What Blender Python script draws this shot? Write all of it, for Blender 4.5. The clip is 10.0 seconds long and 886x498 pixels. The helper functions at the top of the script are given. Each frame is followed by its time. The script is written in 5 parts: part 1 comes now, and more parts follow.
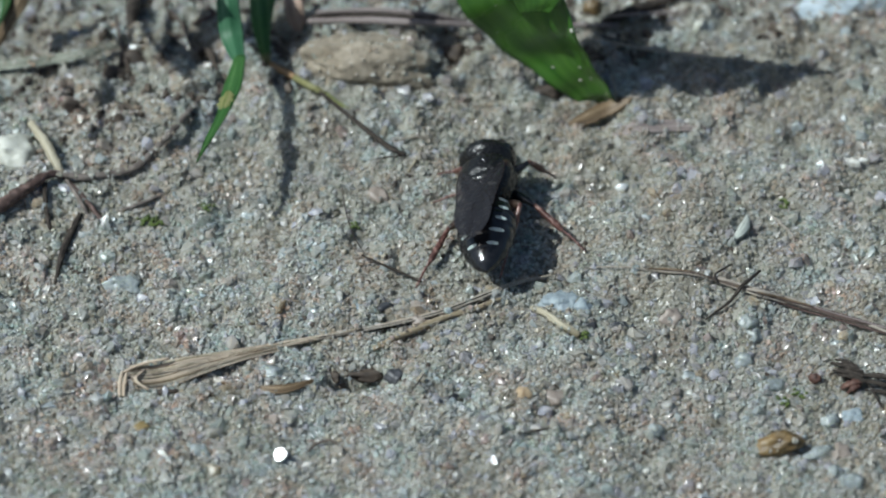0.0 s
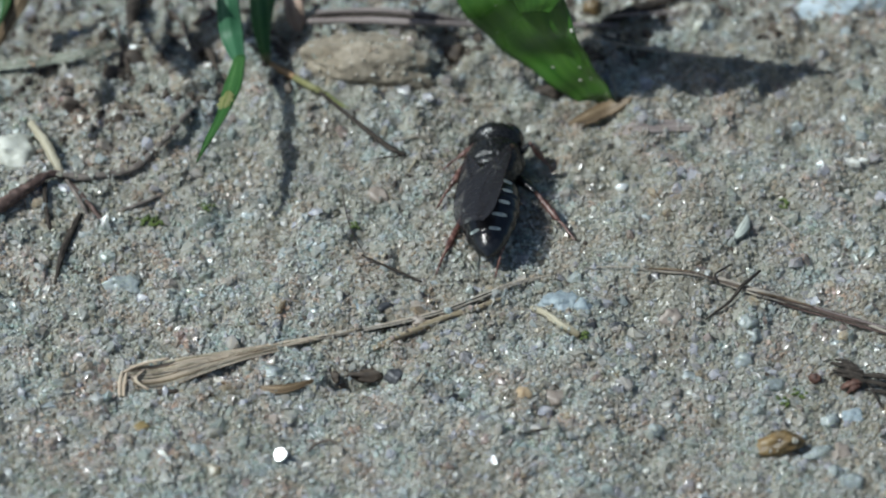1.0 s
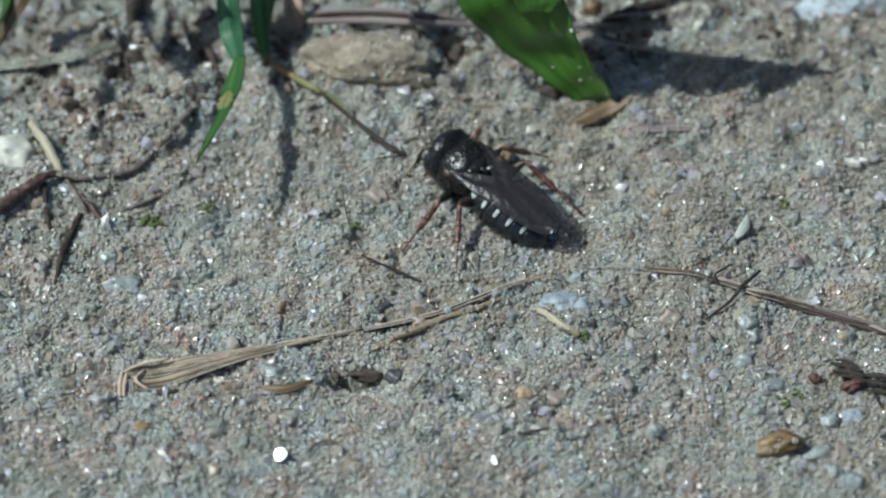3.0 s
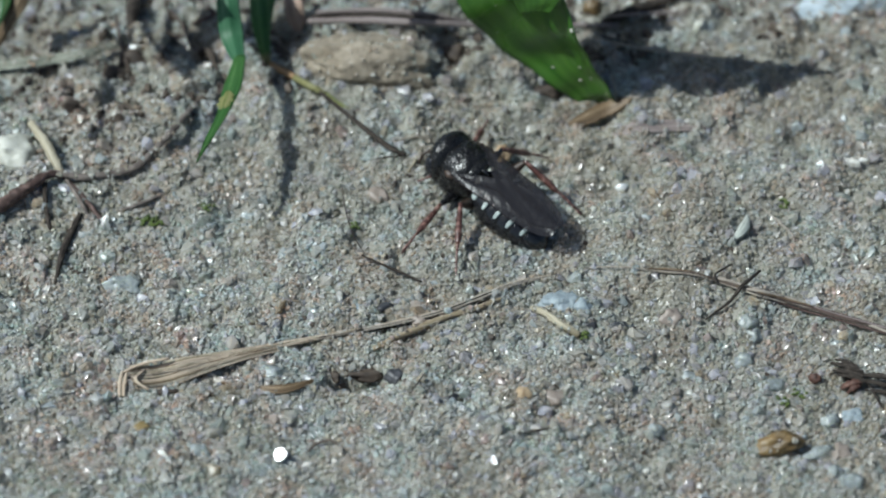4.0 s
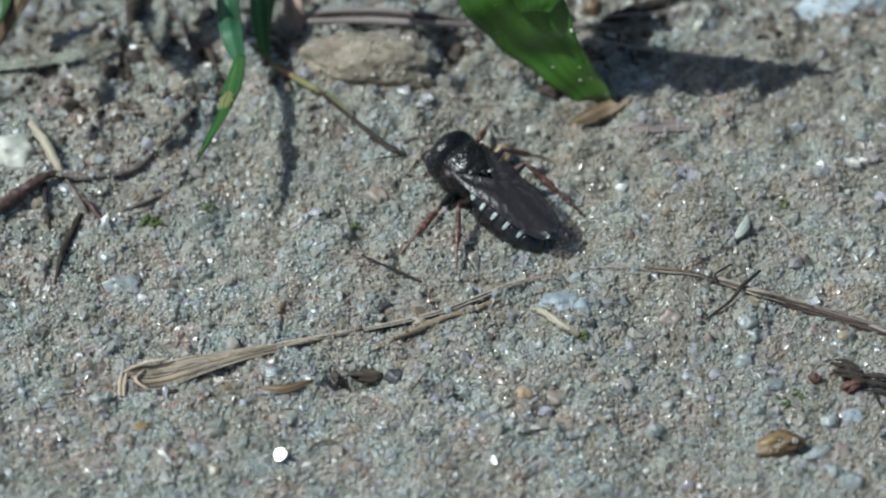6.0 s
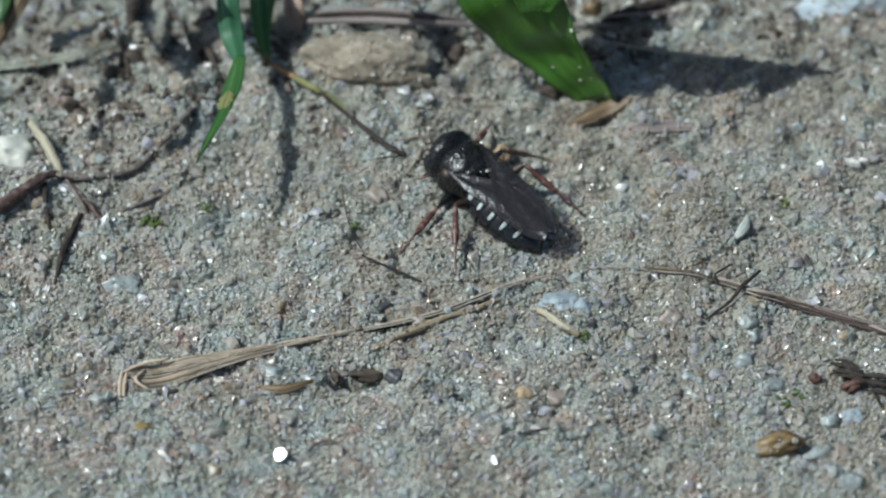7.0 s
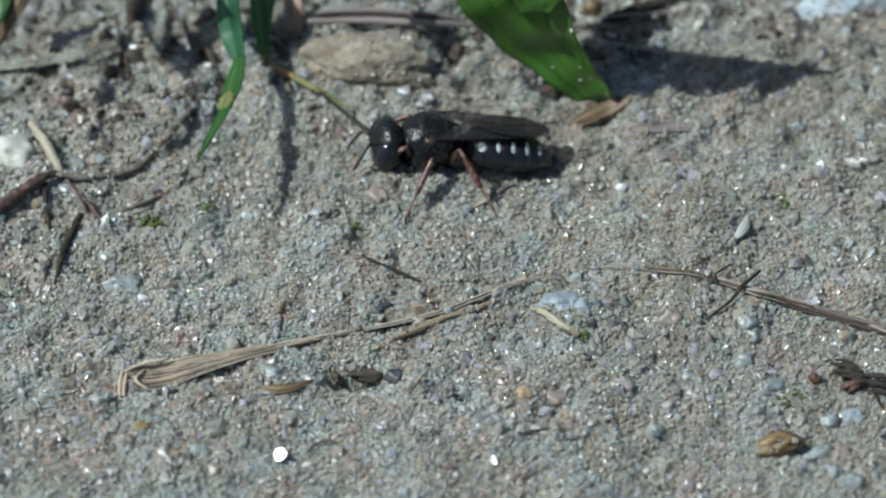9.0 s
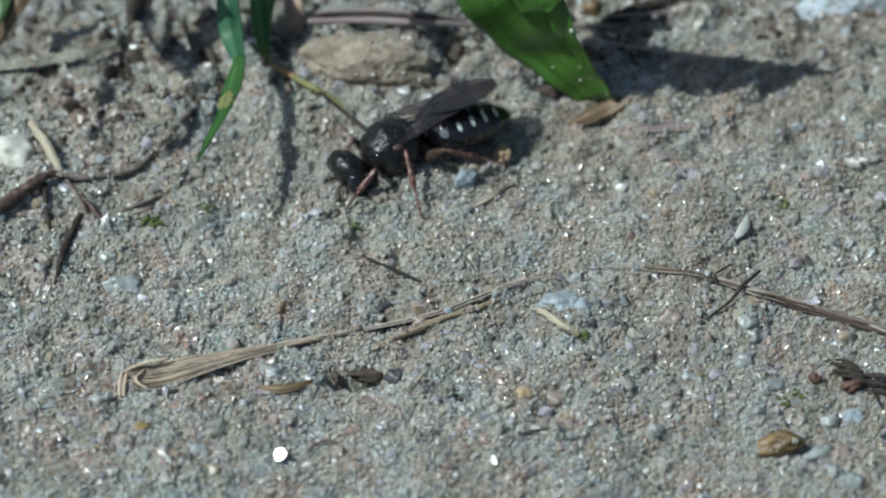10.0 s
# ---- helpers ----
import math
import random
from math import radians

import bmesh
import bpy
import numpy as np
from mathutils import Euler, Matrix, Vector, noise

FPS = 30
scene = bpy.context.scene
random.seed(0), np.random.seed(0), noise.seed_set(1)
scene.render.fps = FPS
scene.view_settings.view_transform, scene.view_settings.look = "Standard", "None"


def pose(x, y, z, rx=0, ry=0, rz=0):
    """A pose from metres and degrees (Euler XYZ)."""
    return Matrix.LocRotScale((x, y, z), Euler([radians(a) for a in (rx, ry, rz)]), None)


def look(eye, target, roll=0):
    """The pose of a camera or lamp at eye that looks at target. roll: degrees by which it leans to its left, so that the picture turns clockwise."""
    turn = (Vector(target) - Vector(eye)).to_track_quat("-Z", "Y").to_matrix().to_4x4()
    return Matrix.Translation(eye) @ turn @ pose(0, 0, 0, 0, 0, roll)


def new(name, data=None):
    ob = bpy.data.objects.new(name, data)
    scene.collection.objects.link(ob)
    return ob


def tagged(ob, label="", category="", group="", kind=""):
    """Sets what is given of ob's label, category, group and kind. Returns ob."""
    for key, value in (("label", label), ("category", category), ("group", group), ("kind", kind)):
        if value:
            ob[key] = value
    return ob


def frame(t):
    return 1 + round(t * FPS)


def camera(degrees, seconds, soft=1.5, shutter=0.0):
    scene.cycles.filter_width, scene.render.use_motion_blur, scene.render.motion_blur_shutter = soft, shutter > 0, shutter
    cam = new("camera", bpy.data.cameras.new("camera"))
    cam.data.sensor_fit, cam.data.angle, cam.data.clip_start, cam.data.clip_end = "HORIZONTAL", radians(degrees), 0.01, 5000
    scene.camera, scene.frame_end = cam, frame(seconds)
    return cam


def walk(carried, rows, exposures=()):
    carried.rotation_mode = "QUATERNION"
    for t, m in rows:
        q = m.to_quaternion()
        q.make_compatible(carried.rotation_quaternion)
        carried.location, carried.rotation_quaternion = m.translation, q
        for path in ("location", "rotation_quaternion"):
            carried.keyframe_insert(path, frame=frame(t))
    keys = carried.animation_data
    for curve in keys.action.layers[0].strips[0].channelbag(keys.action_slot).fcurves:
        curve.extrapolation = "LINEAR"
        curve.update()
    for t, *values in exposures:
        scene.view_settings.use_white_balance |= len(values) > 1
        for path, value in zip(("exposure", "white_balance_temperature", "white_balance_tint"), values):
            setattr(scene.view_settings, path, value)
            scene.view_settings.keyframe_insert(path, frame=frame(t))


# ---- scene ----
from mathutils import Quaternion

# camera: stands still, a hand's length from the sand
cam = camera(7.324, 10.0, soft=2.0, shutter=0.5)
VIEW = look((0.00000, -0.17983, 0.17366), (0, 0, 0))
walk(cam, [(0, VIEW), (10, VIEW)], exposures=[(0, -0.04, 5720, 0), (10, -0.04, 5720, 0)])
cam.data.dof.use_dof = True
cam.data.dof.focus_distance = 0.2476
cam.data.dof.aperture_fstop = 62

# world and sun: shadows fall to +x; slope gives the elevation
SHADE = Vector((0.75, 0.15, -1))
ELEVATION = math.atan(1 / math.hypot(SHADE.x, SHADE.y))
world = bpy.data.worlds.new("sky")
scene.world = world
world.use_nodes = True
sky = world.node_tree.nodes.new("ShaderNodeTexSky")
sky.sky_type, sky.sun_disc = "NISHITA", False
sky.sun_elevation = ELEVATION
sky.dust_density, sky.ozone_density = 2.0, 1.0  # hazy, whitish summer sky
sky.sun_rotation = math.atan2(-SHADE.x, -SHADE.y)
background = world.node_tree.nodes["Background"]
background.inputs["Strength"].default_value = 0.065
world.node_tree.links.new(sky.outputs[0], background.inputs[0])
sun = new("sun", bpy.data.lights.new("sun", "SUN"))
sun.data.energy, sun.data.angle, sun.data.color = 4.3, radians(0.5), (1.0, 0.96, 0.90)
sun.matrix_world = look(-SHADE, (0, 0, 0))

MM = 0.001


# ---- materials ----
def ramp(nodes, stops, constant=False):
    node = nodes.new("ShaderNodeValToRGB")
    node.color_ramp.interpolation = "CONSTANT" if constant else "LINEAR"
    while len(node.color_ramp.elements) < len(stops):
        node.color_ramp.elements.new(0.5)
    for element, (place, colour) in zip(node.color_ramp.elements, stops):
        element.position, element.color = place, (*colour, 1)
    return node


def surface(name, colours, scale=2500, detail=4, rough=(0.4, 0.7), bump=0.3, bump_scale=None, specular=0.5, stretch=None, fleck=None,
            subsurface=0.0, vary=0.0, coat=0.0, depth=0.00006, glass=0.0):
    """A noise of colours, in metres, or along the thing's own length where stretch is given; fleck: (colour, amount)."""
    m = bpy.data.materials.new(name)
    m.use_nodes = True
    nodes, links = m.node_tree.nodes, m.node_tree.links
    bsdf = nodes["Principled BSDF"]
    place = nodes.new("ShaderNodeTexCoord")
    source = place.outputs["Object"]
    if stretch:
        mapping = nodes.new("ShaderNodeMapping")
        mapping.inputs["Scale"].default_value = (*stretch, 1)
        links.new(place.outputs["UV"], mapping.inputs[0])
        source = mapping.outputs[0]
    grain = nodes.new("ShaderNodeTexNoise")
    grain.inputs["Scale"].default_value = 1 if stretch else scale
    grain.inputs["Detail"].default_value = detail
    links.new(source, grain.inputs["Vector"])
    tone = ramp(nodes, [(0.3 + 0.4 * i / max(1, len(colours) - 1), c) for i, c in enumerate(colours)])
    links.new(grain.outputs[0], tone.inputs[0])
    colour = tone.outputs[0]
    coarse = nodes.new("ShaderNodeTexNoise")
    coarse.inputs["Scale"].default_value = scale * 0.23
    coarse.inputs["Detail"].default_value = 3
    links.new(place.outputs["Object"], coarse.inputs["Vector"])
    if fleck:
        edge = ramp(nodes, [(1 - fleck[1] - 0.06, (0, 0, 0)), (1 - fleck[1], (1, 1, 1))])
        links.new(coarse.outputs[0], edge.inputs[0])
        mix = nodes.new("ShaderNodeMixRGB")
        links.new(edge.outputs[0], mix.inputs[0])
        links.new(colour, mix.inputs[1])
        mix.inputs[2].default_value = (*fleck[0], 1)
        colour = mix.outputs[0]
    if vary:
        info = nodes.new("ShaderNodeObjectInfo")
        shift = nodes.new("ShaderNodeMapRange")
        shift.inputs[3].default_value, shift.inputs[4].default_value = 1 - vary, 1 + vary
        links.new(info.outputs["Random"], shift.inputs[0])
        hsv = nodes.new("ShaderNodeHueSaturation")
        links.new(shift.outputs[0], hsv.inputs["Value"])
        links.new(colour, hsv.inputs["Color"])
        colour = hsv.outputs[0]
    links.new(colour, bsdf.inputs["Base Color"])
    gloss = nodes.new("ShaderNodeMapRange")
    gloss.inputs[1].default_value, gloss.inputs[2].default_value = 0.3, 0.7
    gloss.inputs[3].default_value, gloss.inputs[4].default_value = rough
    links.new(coarse.outputs[0], gloss.inputs[0])
    links.new(gloss.outputs[0], bsdf.inputs["Roughness"])
    bsdf.inputs["Specular IOR Level"].default_value = specular
    bsdf.inputs["Coat Weight"].default_value = coat
    bsdf.inputs["Transmission Weight"].default_value = glass
    bsdf.inputs["Coat Roughness"].default_value = 0.12
    if subsurface:
        bsdf.inputs["Subsurface Weight"].default_value = subsurface
        bsdf.inputs["Subsurface Radius"].default_value = (0.3, 0.3, 0.25)
        bsdf.inputs["Subsurface Scale"].default_value = 0.0006
    if bump:
        relief = nodes.new("ShaderNodeBump")
        relief.inputs["Strength"].default_value = bump
        relief.inputs["Distance"].default_value = depth
        fine = grain
        if bump_scale:
            fine = nodes.new("ShaderNodeTexNoise")
            fine.inputs["Scale"].default_value = bump_scale
            fine.inputs["Detail"].default_value = 5
            links.new(place.outputs["Object"], fine.inputs["Vector"])
        links.new(fine.outputs[0], relief.inputs["Height"])
        links.new(relief.outputs[0], bsdf.inputs["Normal"])
    return m


def sand_grains(name, island, glass=0.0):
    """Quartz, feldspar and dark mineral grains: one colour and gloss for each grain."""
    m = bpy.data.materials.new(name)
    m.use_nodes = True
    nodes, links = m.node_tree.nodes, m.node_tree.links
    bsdf = nodes["Principled BSDF"]
    if island:
        chance = nodes.new("ShaderNodeNewGeometry").outputs["Random Per Island"]
    else:
        chance = nodes.new("ShaderNodeObjectInfo").outputs["Random"]
    tone = ramp(nodes, [
        (0.0, (0.05, 0.045, 0.040)), (0.05, (0.14, 0.125, 0.105)), (0.15, (0.26, 0.24, 0.20)), (0.30, (0.335, 0.31, 0.26)),
        (0.45, (0.41, 0.35, 0.26)), (0.55, (0.345, 0.375, 0.345)), (0.68, (0.45, 0.42, 0.36)), (0.77, (0.40, 0.285, 0.225)),
        (0.83, (0.345, 0.425, 0.43)), (0.89, (0.40, 0.37, 0.44)), (0.94, (0.54, 0.53, 0.49)), (0.965, (0.33, 0.24, 0.20)), (0.982, (0.70, 0.70, 0.67))], True)
    links.new(chance, tone.inputs[0])
    place = nodes.new("ShaderNodeTexCoord")
    clump = nodes.new("ShaderNodeTexNoise")  # cemented clumps: olive, cream, bluish
    clump.inputs["Scale"].default_value, clump.inputs["Detail"].default_value = 480, 5
    links.new(place.outputs["Object"], clump.inputs["Vector"])
    crust = ramp(nodes, [(0.30, (0.10, 0.095, 0.07)), (0.40, (0.25, 0.235, 0.175)), (0.49, (0.37, 0.35, 0.285)), (0.58, (0.34, 0.365, 0.345)), (0.68, (0.52, 0.51, 0.48))])
    links.new(clump.outputs[0], crust.inputs[0])
    hue = nodes.new("ShaderNodeTexNoise")
    hue.inputs["Scale"].default_value, hue.inputs["Detail"].default_value = 520, 5
    links.new(place.outputs["Object"], hue.inputs["Vector"])
    tint = ramp(nodes, [(0.34, (1.22, 0.90, 0.83)), (0.43, (1.13, 0.97, 0.91)), (0.49, (1.04, 1.0, 0.94)), (0.55, (0.97, 1.02, 0.97)), (0.62, (0.87, 1.04, 1.01)), (0.69, (0.98, 0.95, 1.11))])
    links.new(hue.outputs[0], tint.inputs[0])
    tinted = nodes.new("ShaderNodeMixRGB")
    tinted.blend_type = "MULTIPLY"
    tinted.inputs[0].default_value = 1.0
    links.new(tint.outputs[0], tinted.inputs[2])
    coat = nodes.new("ShaderNodeMixRGB")
    coat.inputs[0].default_value = 0.64
    links.new(tone.outputs[0], coat.inputs[1])
    links.new(crust.outputs[0], coat.inputs[2])
    cloud = nodes.new("ShaderNodeTexNoise")
    cloud.inputs["Scale"].default_value, cloud.inputs["Detail"].default_value, cloud.inputs["Roughness"].default_value = 9000, 5, 0.65
    links.new(place.outputs["Object"], cloud.inputs["Vector"])
    patch = nodes.new("ShaderNodeTexNoise")
    patch.inputs["Scale"].default_value, patch.inputs["Detail"].default_value = 170, 4
    links.new(place.outputs["Object"], patch.inputs["Vector"])
    shift = nodes.new("ShaderNodeMapRange")
    shift.inputs[1].default_value, shift.inputs[2].default_value = 0.30, 0.70
    shift.inputs[3].default_value, shift.inputs[4].default_value = 0.58, 1.57
    links.new(cloud.outputs[0], shift.inputs[0])
    hsv = nodes.new("ShaderNodeHueSaturation")
    links.new(shift.outputs[0], hsv.inputs["Value"])
    links.new(coat.outputs[0], tinted.inputs[1])
    links.new(tinted.outputs[0], hsv.inputs["Color"])
    dust_and_tan = nodes.new("ShaderNodeMixRGB")
    amount = nodes.new("ShaderNodeMapRange")
    amount.inputs[1].default_value, amount.inputs[2].default_value = 0.40, 0.62
    amount.inputs[3].default_value, amount.inputs[4].default_value = 0.0, 0.72
    links.new(patch.outputs[0], amount.inputs[0])
    split = nodes.new("ShaderNodeSeparateXYZ")  # the mix grows towards +x and +y
    links.new(place.outputs["Object"], split.inputs[0])
    east = nodes.new("ShaderNodeMath")
    east.operation = "MULTIPLY_ADD"
    east.inputs[1].default_value = 14.0
    links.new(split.outputs["X"], east.inputs[0])
    links.new(amount.outputs[0], east.inputs[2])
    north = nodes.new("ShaderNodeMath")
    north.operation = "MULTIPLY_ADD"
    north.use_clamp = True
    north.inputs[1].default_value = 10.0
    links.new(split.outputs["Y"], north.inputs[0])
    links.new(east.outputs[0], north.inputs[2])
    links.new(north.outputs[0], dust_and_tan.inputs[0])
    links.new(hsv.outputs[0], dust_and_tan.inputs[1])
    dust_and_tan.inputs[2].default_value = (0.275, 0.242, 0.183, 1)
    links.new(dust_and_tan.outputs[0], bsdf.inputs["Base Color"])
    spin = nodes.new("ShaderNodeMath")
    spin.operation = "MULTIPLY"
    spin.inputs[1].default_value = 37.0
    links.new(chance, spin.inputs[0])
    part_of = nodes.new("ShaderNodeMath")
    part_of.operation = "FRACT"
    links.new(spin.outputs[0], part_of.inputs[0])
    gloss = nodes.new("ShaderNodeMapRange")
    gloss.inputs[3].default_value, gloss.inputs[4].default_value = (0.09, 0.26) if glass else (0.04, 0.42)
    links.new(part_of.outputs[0], gloss.inputs[0])
    links.new(gloss.outputs[0], bsdf.inputs["Roughness"])
    bsdf.inputs["Specular IOR Level"].default_value = 0.7
    clear = nodes.new("ShaderNodeMapRange")  # half of the grains is milky, translucent quartz
    clear.inputs[1].default_value, clear.inputs[2].default_value = 0.35, 0.75
    clear.inputs[3].default_value, clear.inputs[4].default_value = 0.5, 1.0
    links.new(part_of.outputs[0], clear.inputs[0])
    links.new(clear.outputs[0], bsdf.inputs["Subsurface Weight"])
    milk = nodes.new("ShaderNodeMapRange")
    milk.inputs[1].default_value, milk.inputs[2].default_value = 0.35, 0.8
    milk.inputs[3].default_value, milk.inputs[4].default_value = 0.0, 0.52
    links.new(part_of.outputs[0], milk.inputs[0])
    milk_left = nodes.new("ShaderNodeMath")  # less milky quartz where the mix is strong
    milk_left.operation = "SUBTRACT"
    links.new(milk.outputs[0], milk_left.inputs[0])
    third = nodes.new("ShaderNodeMath")
    third.operation = "MULTIPLY"
    third.inputs[1].default_value = 0.35
    third.use_clamp = True
    links.new(north.outputs[0], third.inputs[0])
    links.new(third.outputs[0], milk_left.inputs[1])
    milk_left.use_clamp = True
    quartz = nodes.new("ShaderNodeMixRGB")
    links.new(milk_left.outputs[0], quartz.inputs[0])
    links.new(dust_and_tan.outputs[0], quartz.inputs[1])
    quartz.inputs[2].default_value = (0.50, 0.505, 0.46, 1)
    links.new(quartz.outputs[0], bsdf.inputs["Base Color"])
    if glass:
        bsdf.inputs["Transmission Weight"].default_value = glass
        clearer = nodes.new("ShaderNodeMixRGB")
        share = nodes.new("ShaderNodeMapRange")
        share.inputs[3].default_value, share.inputs[4].default_value = 0.3, 0.85
        links.new(part_of.outputs[0], share.inputs[0])
        links.new(share.outputs[0], clearer.inputs[0])
        again = nodes.new("ShaderNodeMath")
        again.operation = "MULTIPLY"
        again.inputs[1].default_value = 91.0
        links.new(chance, again.inputs[0])
        other = nodes.new("ShaderNodeMath")
        other.operation = "FRACT"
        links.new(again.outputs[0], other.inputs[0])
        kinds = ramp(nodes, [(0.0, (0.73, 0.80, 0.73)), (0.18, (0.86, 0.81, 0.71)), (0.42, (0.80, 0.77, 0.84)), (0.56, (0.84, 0.73, 0.64)), (0.70, (0.72, 0.79, 0.77)),
                             (0.8, (0.88, 0.87, 0.80)), (0.92, (0.74, 0.60, 0.42)), (0.96, (0.55, 0.42, 0.38))], True)
        links.new(other.outputs[0], kinds.inputs[0])
        links.new(kinds.outputs[0], clearer.inputs[2])
        links.new(quartz.outputs[0], clearer.inputs[1])
        links.new(clearer.outputs[0], bsdf.inputs["Base Color"])
    relief = nodes.new("ShaderNodeBump")
    bsdf.inputs["Subsurface Radius"].default_value = (1.0, 0.95, 0.85)
    bsdf.inputs["Subsurface Scale"].default_value = 0.00032
    relief.inputs["Strength"].default_value, relief.inputs["Distance"].default_value = 0.8, 0.000014
    chips = nodes.new("ShaderNodeTexNoise")  # chipped, frosted faces
    chips.inputs["Scale"].default_value, chips.inputs["Detail"].default_value = 19000, 4
    links.new(place.outputs["Object"], chips.inputs["Vector"])
    links.new(chips.outputs[0], relief.inputs["Height"])
    links.new(relief.outputs[0], bsdf.inputs["Normal"])
    return m


def wing_film(name):
    m = bpy.data.materials.new(name)
    m.use_nodes = True
    nodes, links = m.node_tree.nodes, m.node_tree.links
    bsdf = nodes["Principled BSDF"]
    bsdf.inputs["Base Color"].default_value = (0.040, 0.037, 0.041, 1)
    bsdf.inputs["Roughness"].default_value = 0.34
    bsdf.inputs["Specular IOR Level"].default_value = 0.6
    place = nodes.new("ShaderNodeTexCoord")
    ripple = nodes.new("ShaderNodeTexNoise")
    ripple.inputs["Scale"].default_value, ripple.inputs["Detail"].default_value = 3500, 3
    links.new(place.outputs["Object"], ripple.inputs["Vector"])
    relief = nodes.new("ShaderNodeBump")
    relief.inputs["Strength"].default_value, relief.inputs["Distance"].default_value = 0.6, 0.00008
    links.new(ripple.outputs[0], relief.inputs["Height"])
    links.new(relief.outputs[0], bsdf.inputs["Normal"])
    clear = nodes.new("ShaderNodeBsdfTransparent")
    clear.inputs[0].default_value = (0.47, 0.44, 0.43, 1)
    mix = nodes.new("ShaderNodeMixShader")
    mix.inputs[0].default_value = 0.52
    links.new(clear.outputs[0], mix.inputs[1])
    links.new(bsdf.outputs[0], mix.inputs[2])
    links.new(mix.outputs[0], nodes["Material Output"].inputs[0])
    return m


EARTH = surface("earth", [(0.16, 0.15, 0.12), (0.28, 0.265, 0.22), (0.40, 0.385, 0.34)], 7000, 6, (0.5, 0.9), 1.0, fleck=((0.17, 0.155, 0.12), 0.40), subsurface=0.3)
GRAINS = sand_grains("sand grains", True)
GRAIN = sand_grains("sand grain", False, 0.5)
GLASSY = sand_grains("clear sand grains", True, 0.5)
CLOD = surface("clod", [(0.17, 0.14, 0.10), (0.27, 0.225, 0.165), (0.36, 0.31, 0.24)], 2600, 8, (0.7, 0.9), 1.0, bump_scale=6000, fleck=((0.20, 0.16, 0.11), 0.36))
LEAF = surface("green leaf", [(0.027, 0.082, 0.010), (0.048, 0.122, 0.014), (0.075, 0.165, 0.022)], 900, 4, (0.22, 0.42), 0.35, stretch=(18, 2.2),
               specular=0.5, fleck=((0.20, 0.30, 0.14), 0.27))
BLADE = surface("grass blade", [(0.030, 0.085, 0.018), (0.055, 0.140, 0.035), (0.12, 0.21, 0.075)], 900, 4, (0.35, 0.55), 0.8, stretch=(24, 1.4), specular=0.35, fleck=((0.22, 0.21, 0.09), 0.41))
BLADE_BLUE = surface("bluish grass blade", [(0.028, 0.090, 0.040), (0.048, 0.130, 0.062), (0.085, 0.17, 0.095)], 900, 3, (0.4, 0.6), 0.6, stretch=(22, 1.2), specular=0.3)
ORANGE_BASE = surface("orange sheath", [(0.16, 0.085, 0.035), (0.30, 0.18, 0.085), (0.38, 0.27, 0.15)], 1500, 5, (0.5, 0.75), 0.6, stretch=(8, 2))
BLADE_YELLOW = surface("yellowing grass blade", [(0.10, 0.13, 0.03), (0.20, 0.21, 0.075), (0.30, 0.27, 0.13)], 1200, 4, (0.4, 0.6), 0.5, stretch=(14, 1.2))
BLADE_DARK = surface("old grass blade", [(0.02, 0.07, 0.02), (0.04, 0.12, 0.03), (0.10, 0.10, 0.05)], 900, 3, (0.4, 0.6), 0.5, stretch=(14, 1.2))
STRAW = surface("dry straw", [(0.32, 0.235, 0.16), (0.57, 0.455, 0.335), (0.76, 0.655, 0.52)], 1400, 6, (0.5, 0.75), 0.9, stretch=(11, 3), fleck=((0.24, 0.16, 0.10), 0.26))
STRAW_YELLOW = surface("yellow straw", [(0.13, 0.09, 0.045), (0.30, 0.235, 0.145), (0.54, 0.48, 0.35)], 1400, 6, (0.45, 0.7), 1.0, stretch=(17, 2.5), fleck=((0.19, 0.15, 0.10), 0.36))
STRAW_PALE = surface("cream straw", [(0.26, 0.215, 0.14), (0.43, 0.38, 0.27), (0.60, 0.56, 0.44)], 1400, 6, (0.45, 0.7), 1.0, stretch=(17, 2.5), fleck=((0.24, 0.20, 0.12), 0.38))
STRAW_GREY = surface("grey straw", [(0.19, 0.155, 0.12), (0.40, 0.345, 0.28), (0.60, 0.545, 0.47)], 1400, 6, (0.55, 0.8), 1.0, stretch=(14, 2.5), fleck=((0.24, 0.19, 0.14), 0.30))
ROOT = surface("root", [(0.03, 0.020, 0.015), (0.09, 0.065, 0.05), (0.20, 0.16, 0.125)], 1500, 5, (0.55, 0.85), 1.0, stretch=(6, 12))
TWIG = surface("dark twig", [(0.015, 0.012, 0.010), (0.042, 0.034, 0.028), (0.105, 0.086, 0.07)], 1500, 5, (0.7, 0.95), 1.0, stretch=(5, 14), specular=0.2)
RED_ROOT = surface("reddish root", [(0.025, 0.014, 0.010), (0.075, 0.045, 0.036), (0.20, 0.13, 0.11)], 1500, 5, (0.5, 0.8), 1.0, stretch=(4, 12))
SAND_ROOT = surface("sandy root", [(0.075, 0.060, 0.050), (0.145, 0.118, 0.100), (0.24, 0.205, 0.175)], 2600, 6, (0.6, 0.9), 1.0, bump_scale=7000)
STRAW_BROWN = surface("brown straw", [(0.05, 0.032, 0.018), (0.17, 0.115, 0.062), (0.32, 0.24, 0.15)], 1400, 5, (0.5, 0.75), 0.9, stretch=(12, 2.5))
STEM = surface("weathered stem", [(0.10, 0.08, 0.075), (0.24, 0.195, 0.18), (0.37, 0.32, 0.30)], 1400, 5, (0.5, 0.8), 0.9, stretch=(9, 2))
STRAW_GREEN = surface("faded straw", [(0.10, 0.10, 0.075), (0.20, 0.205, 0.16), (0.30, 0.31, 0.26)], 1400, 5, (0.55, 0.8), 0.9, stretch=(9, 2))
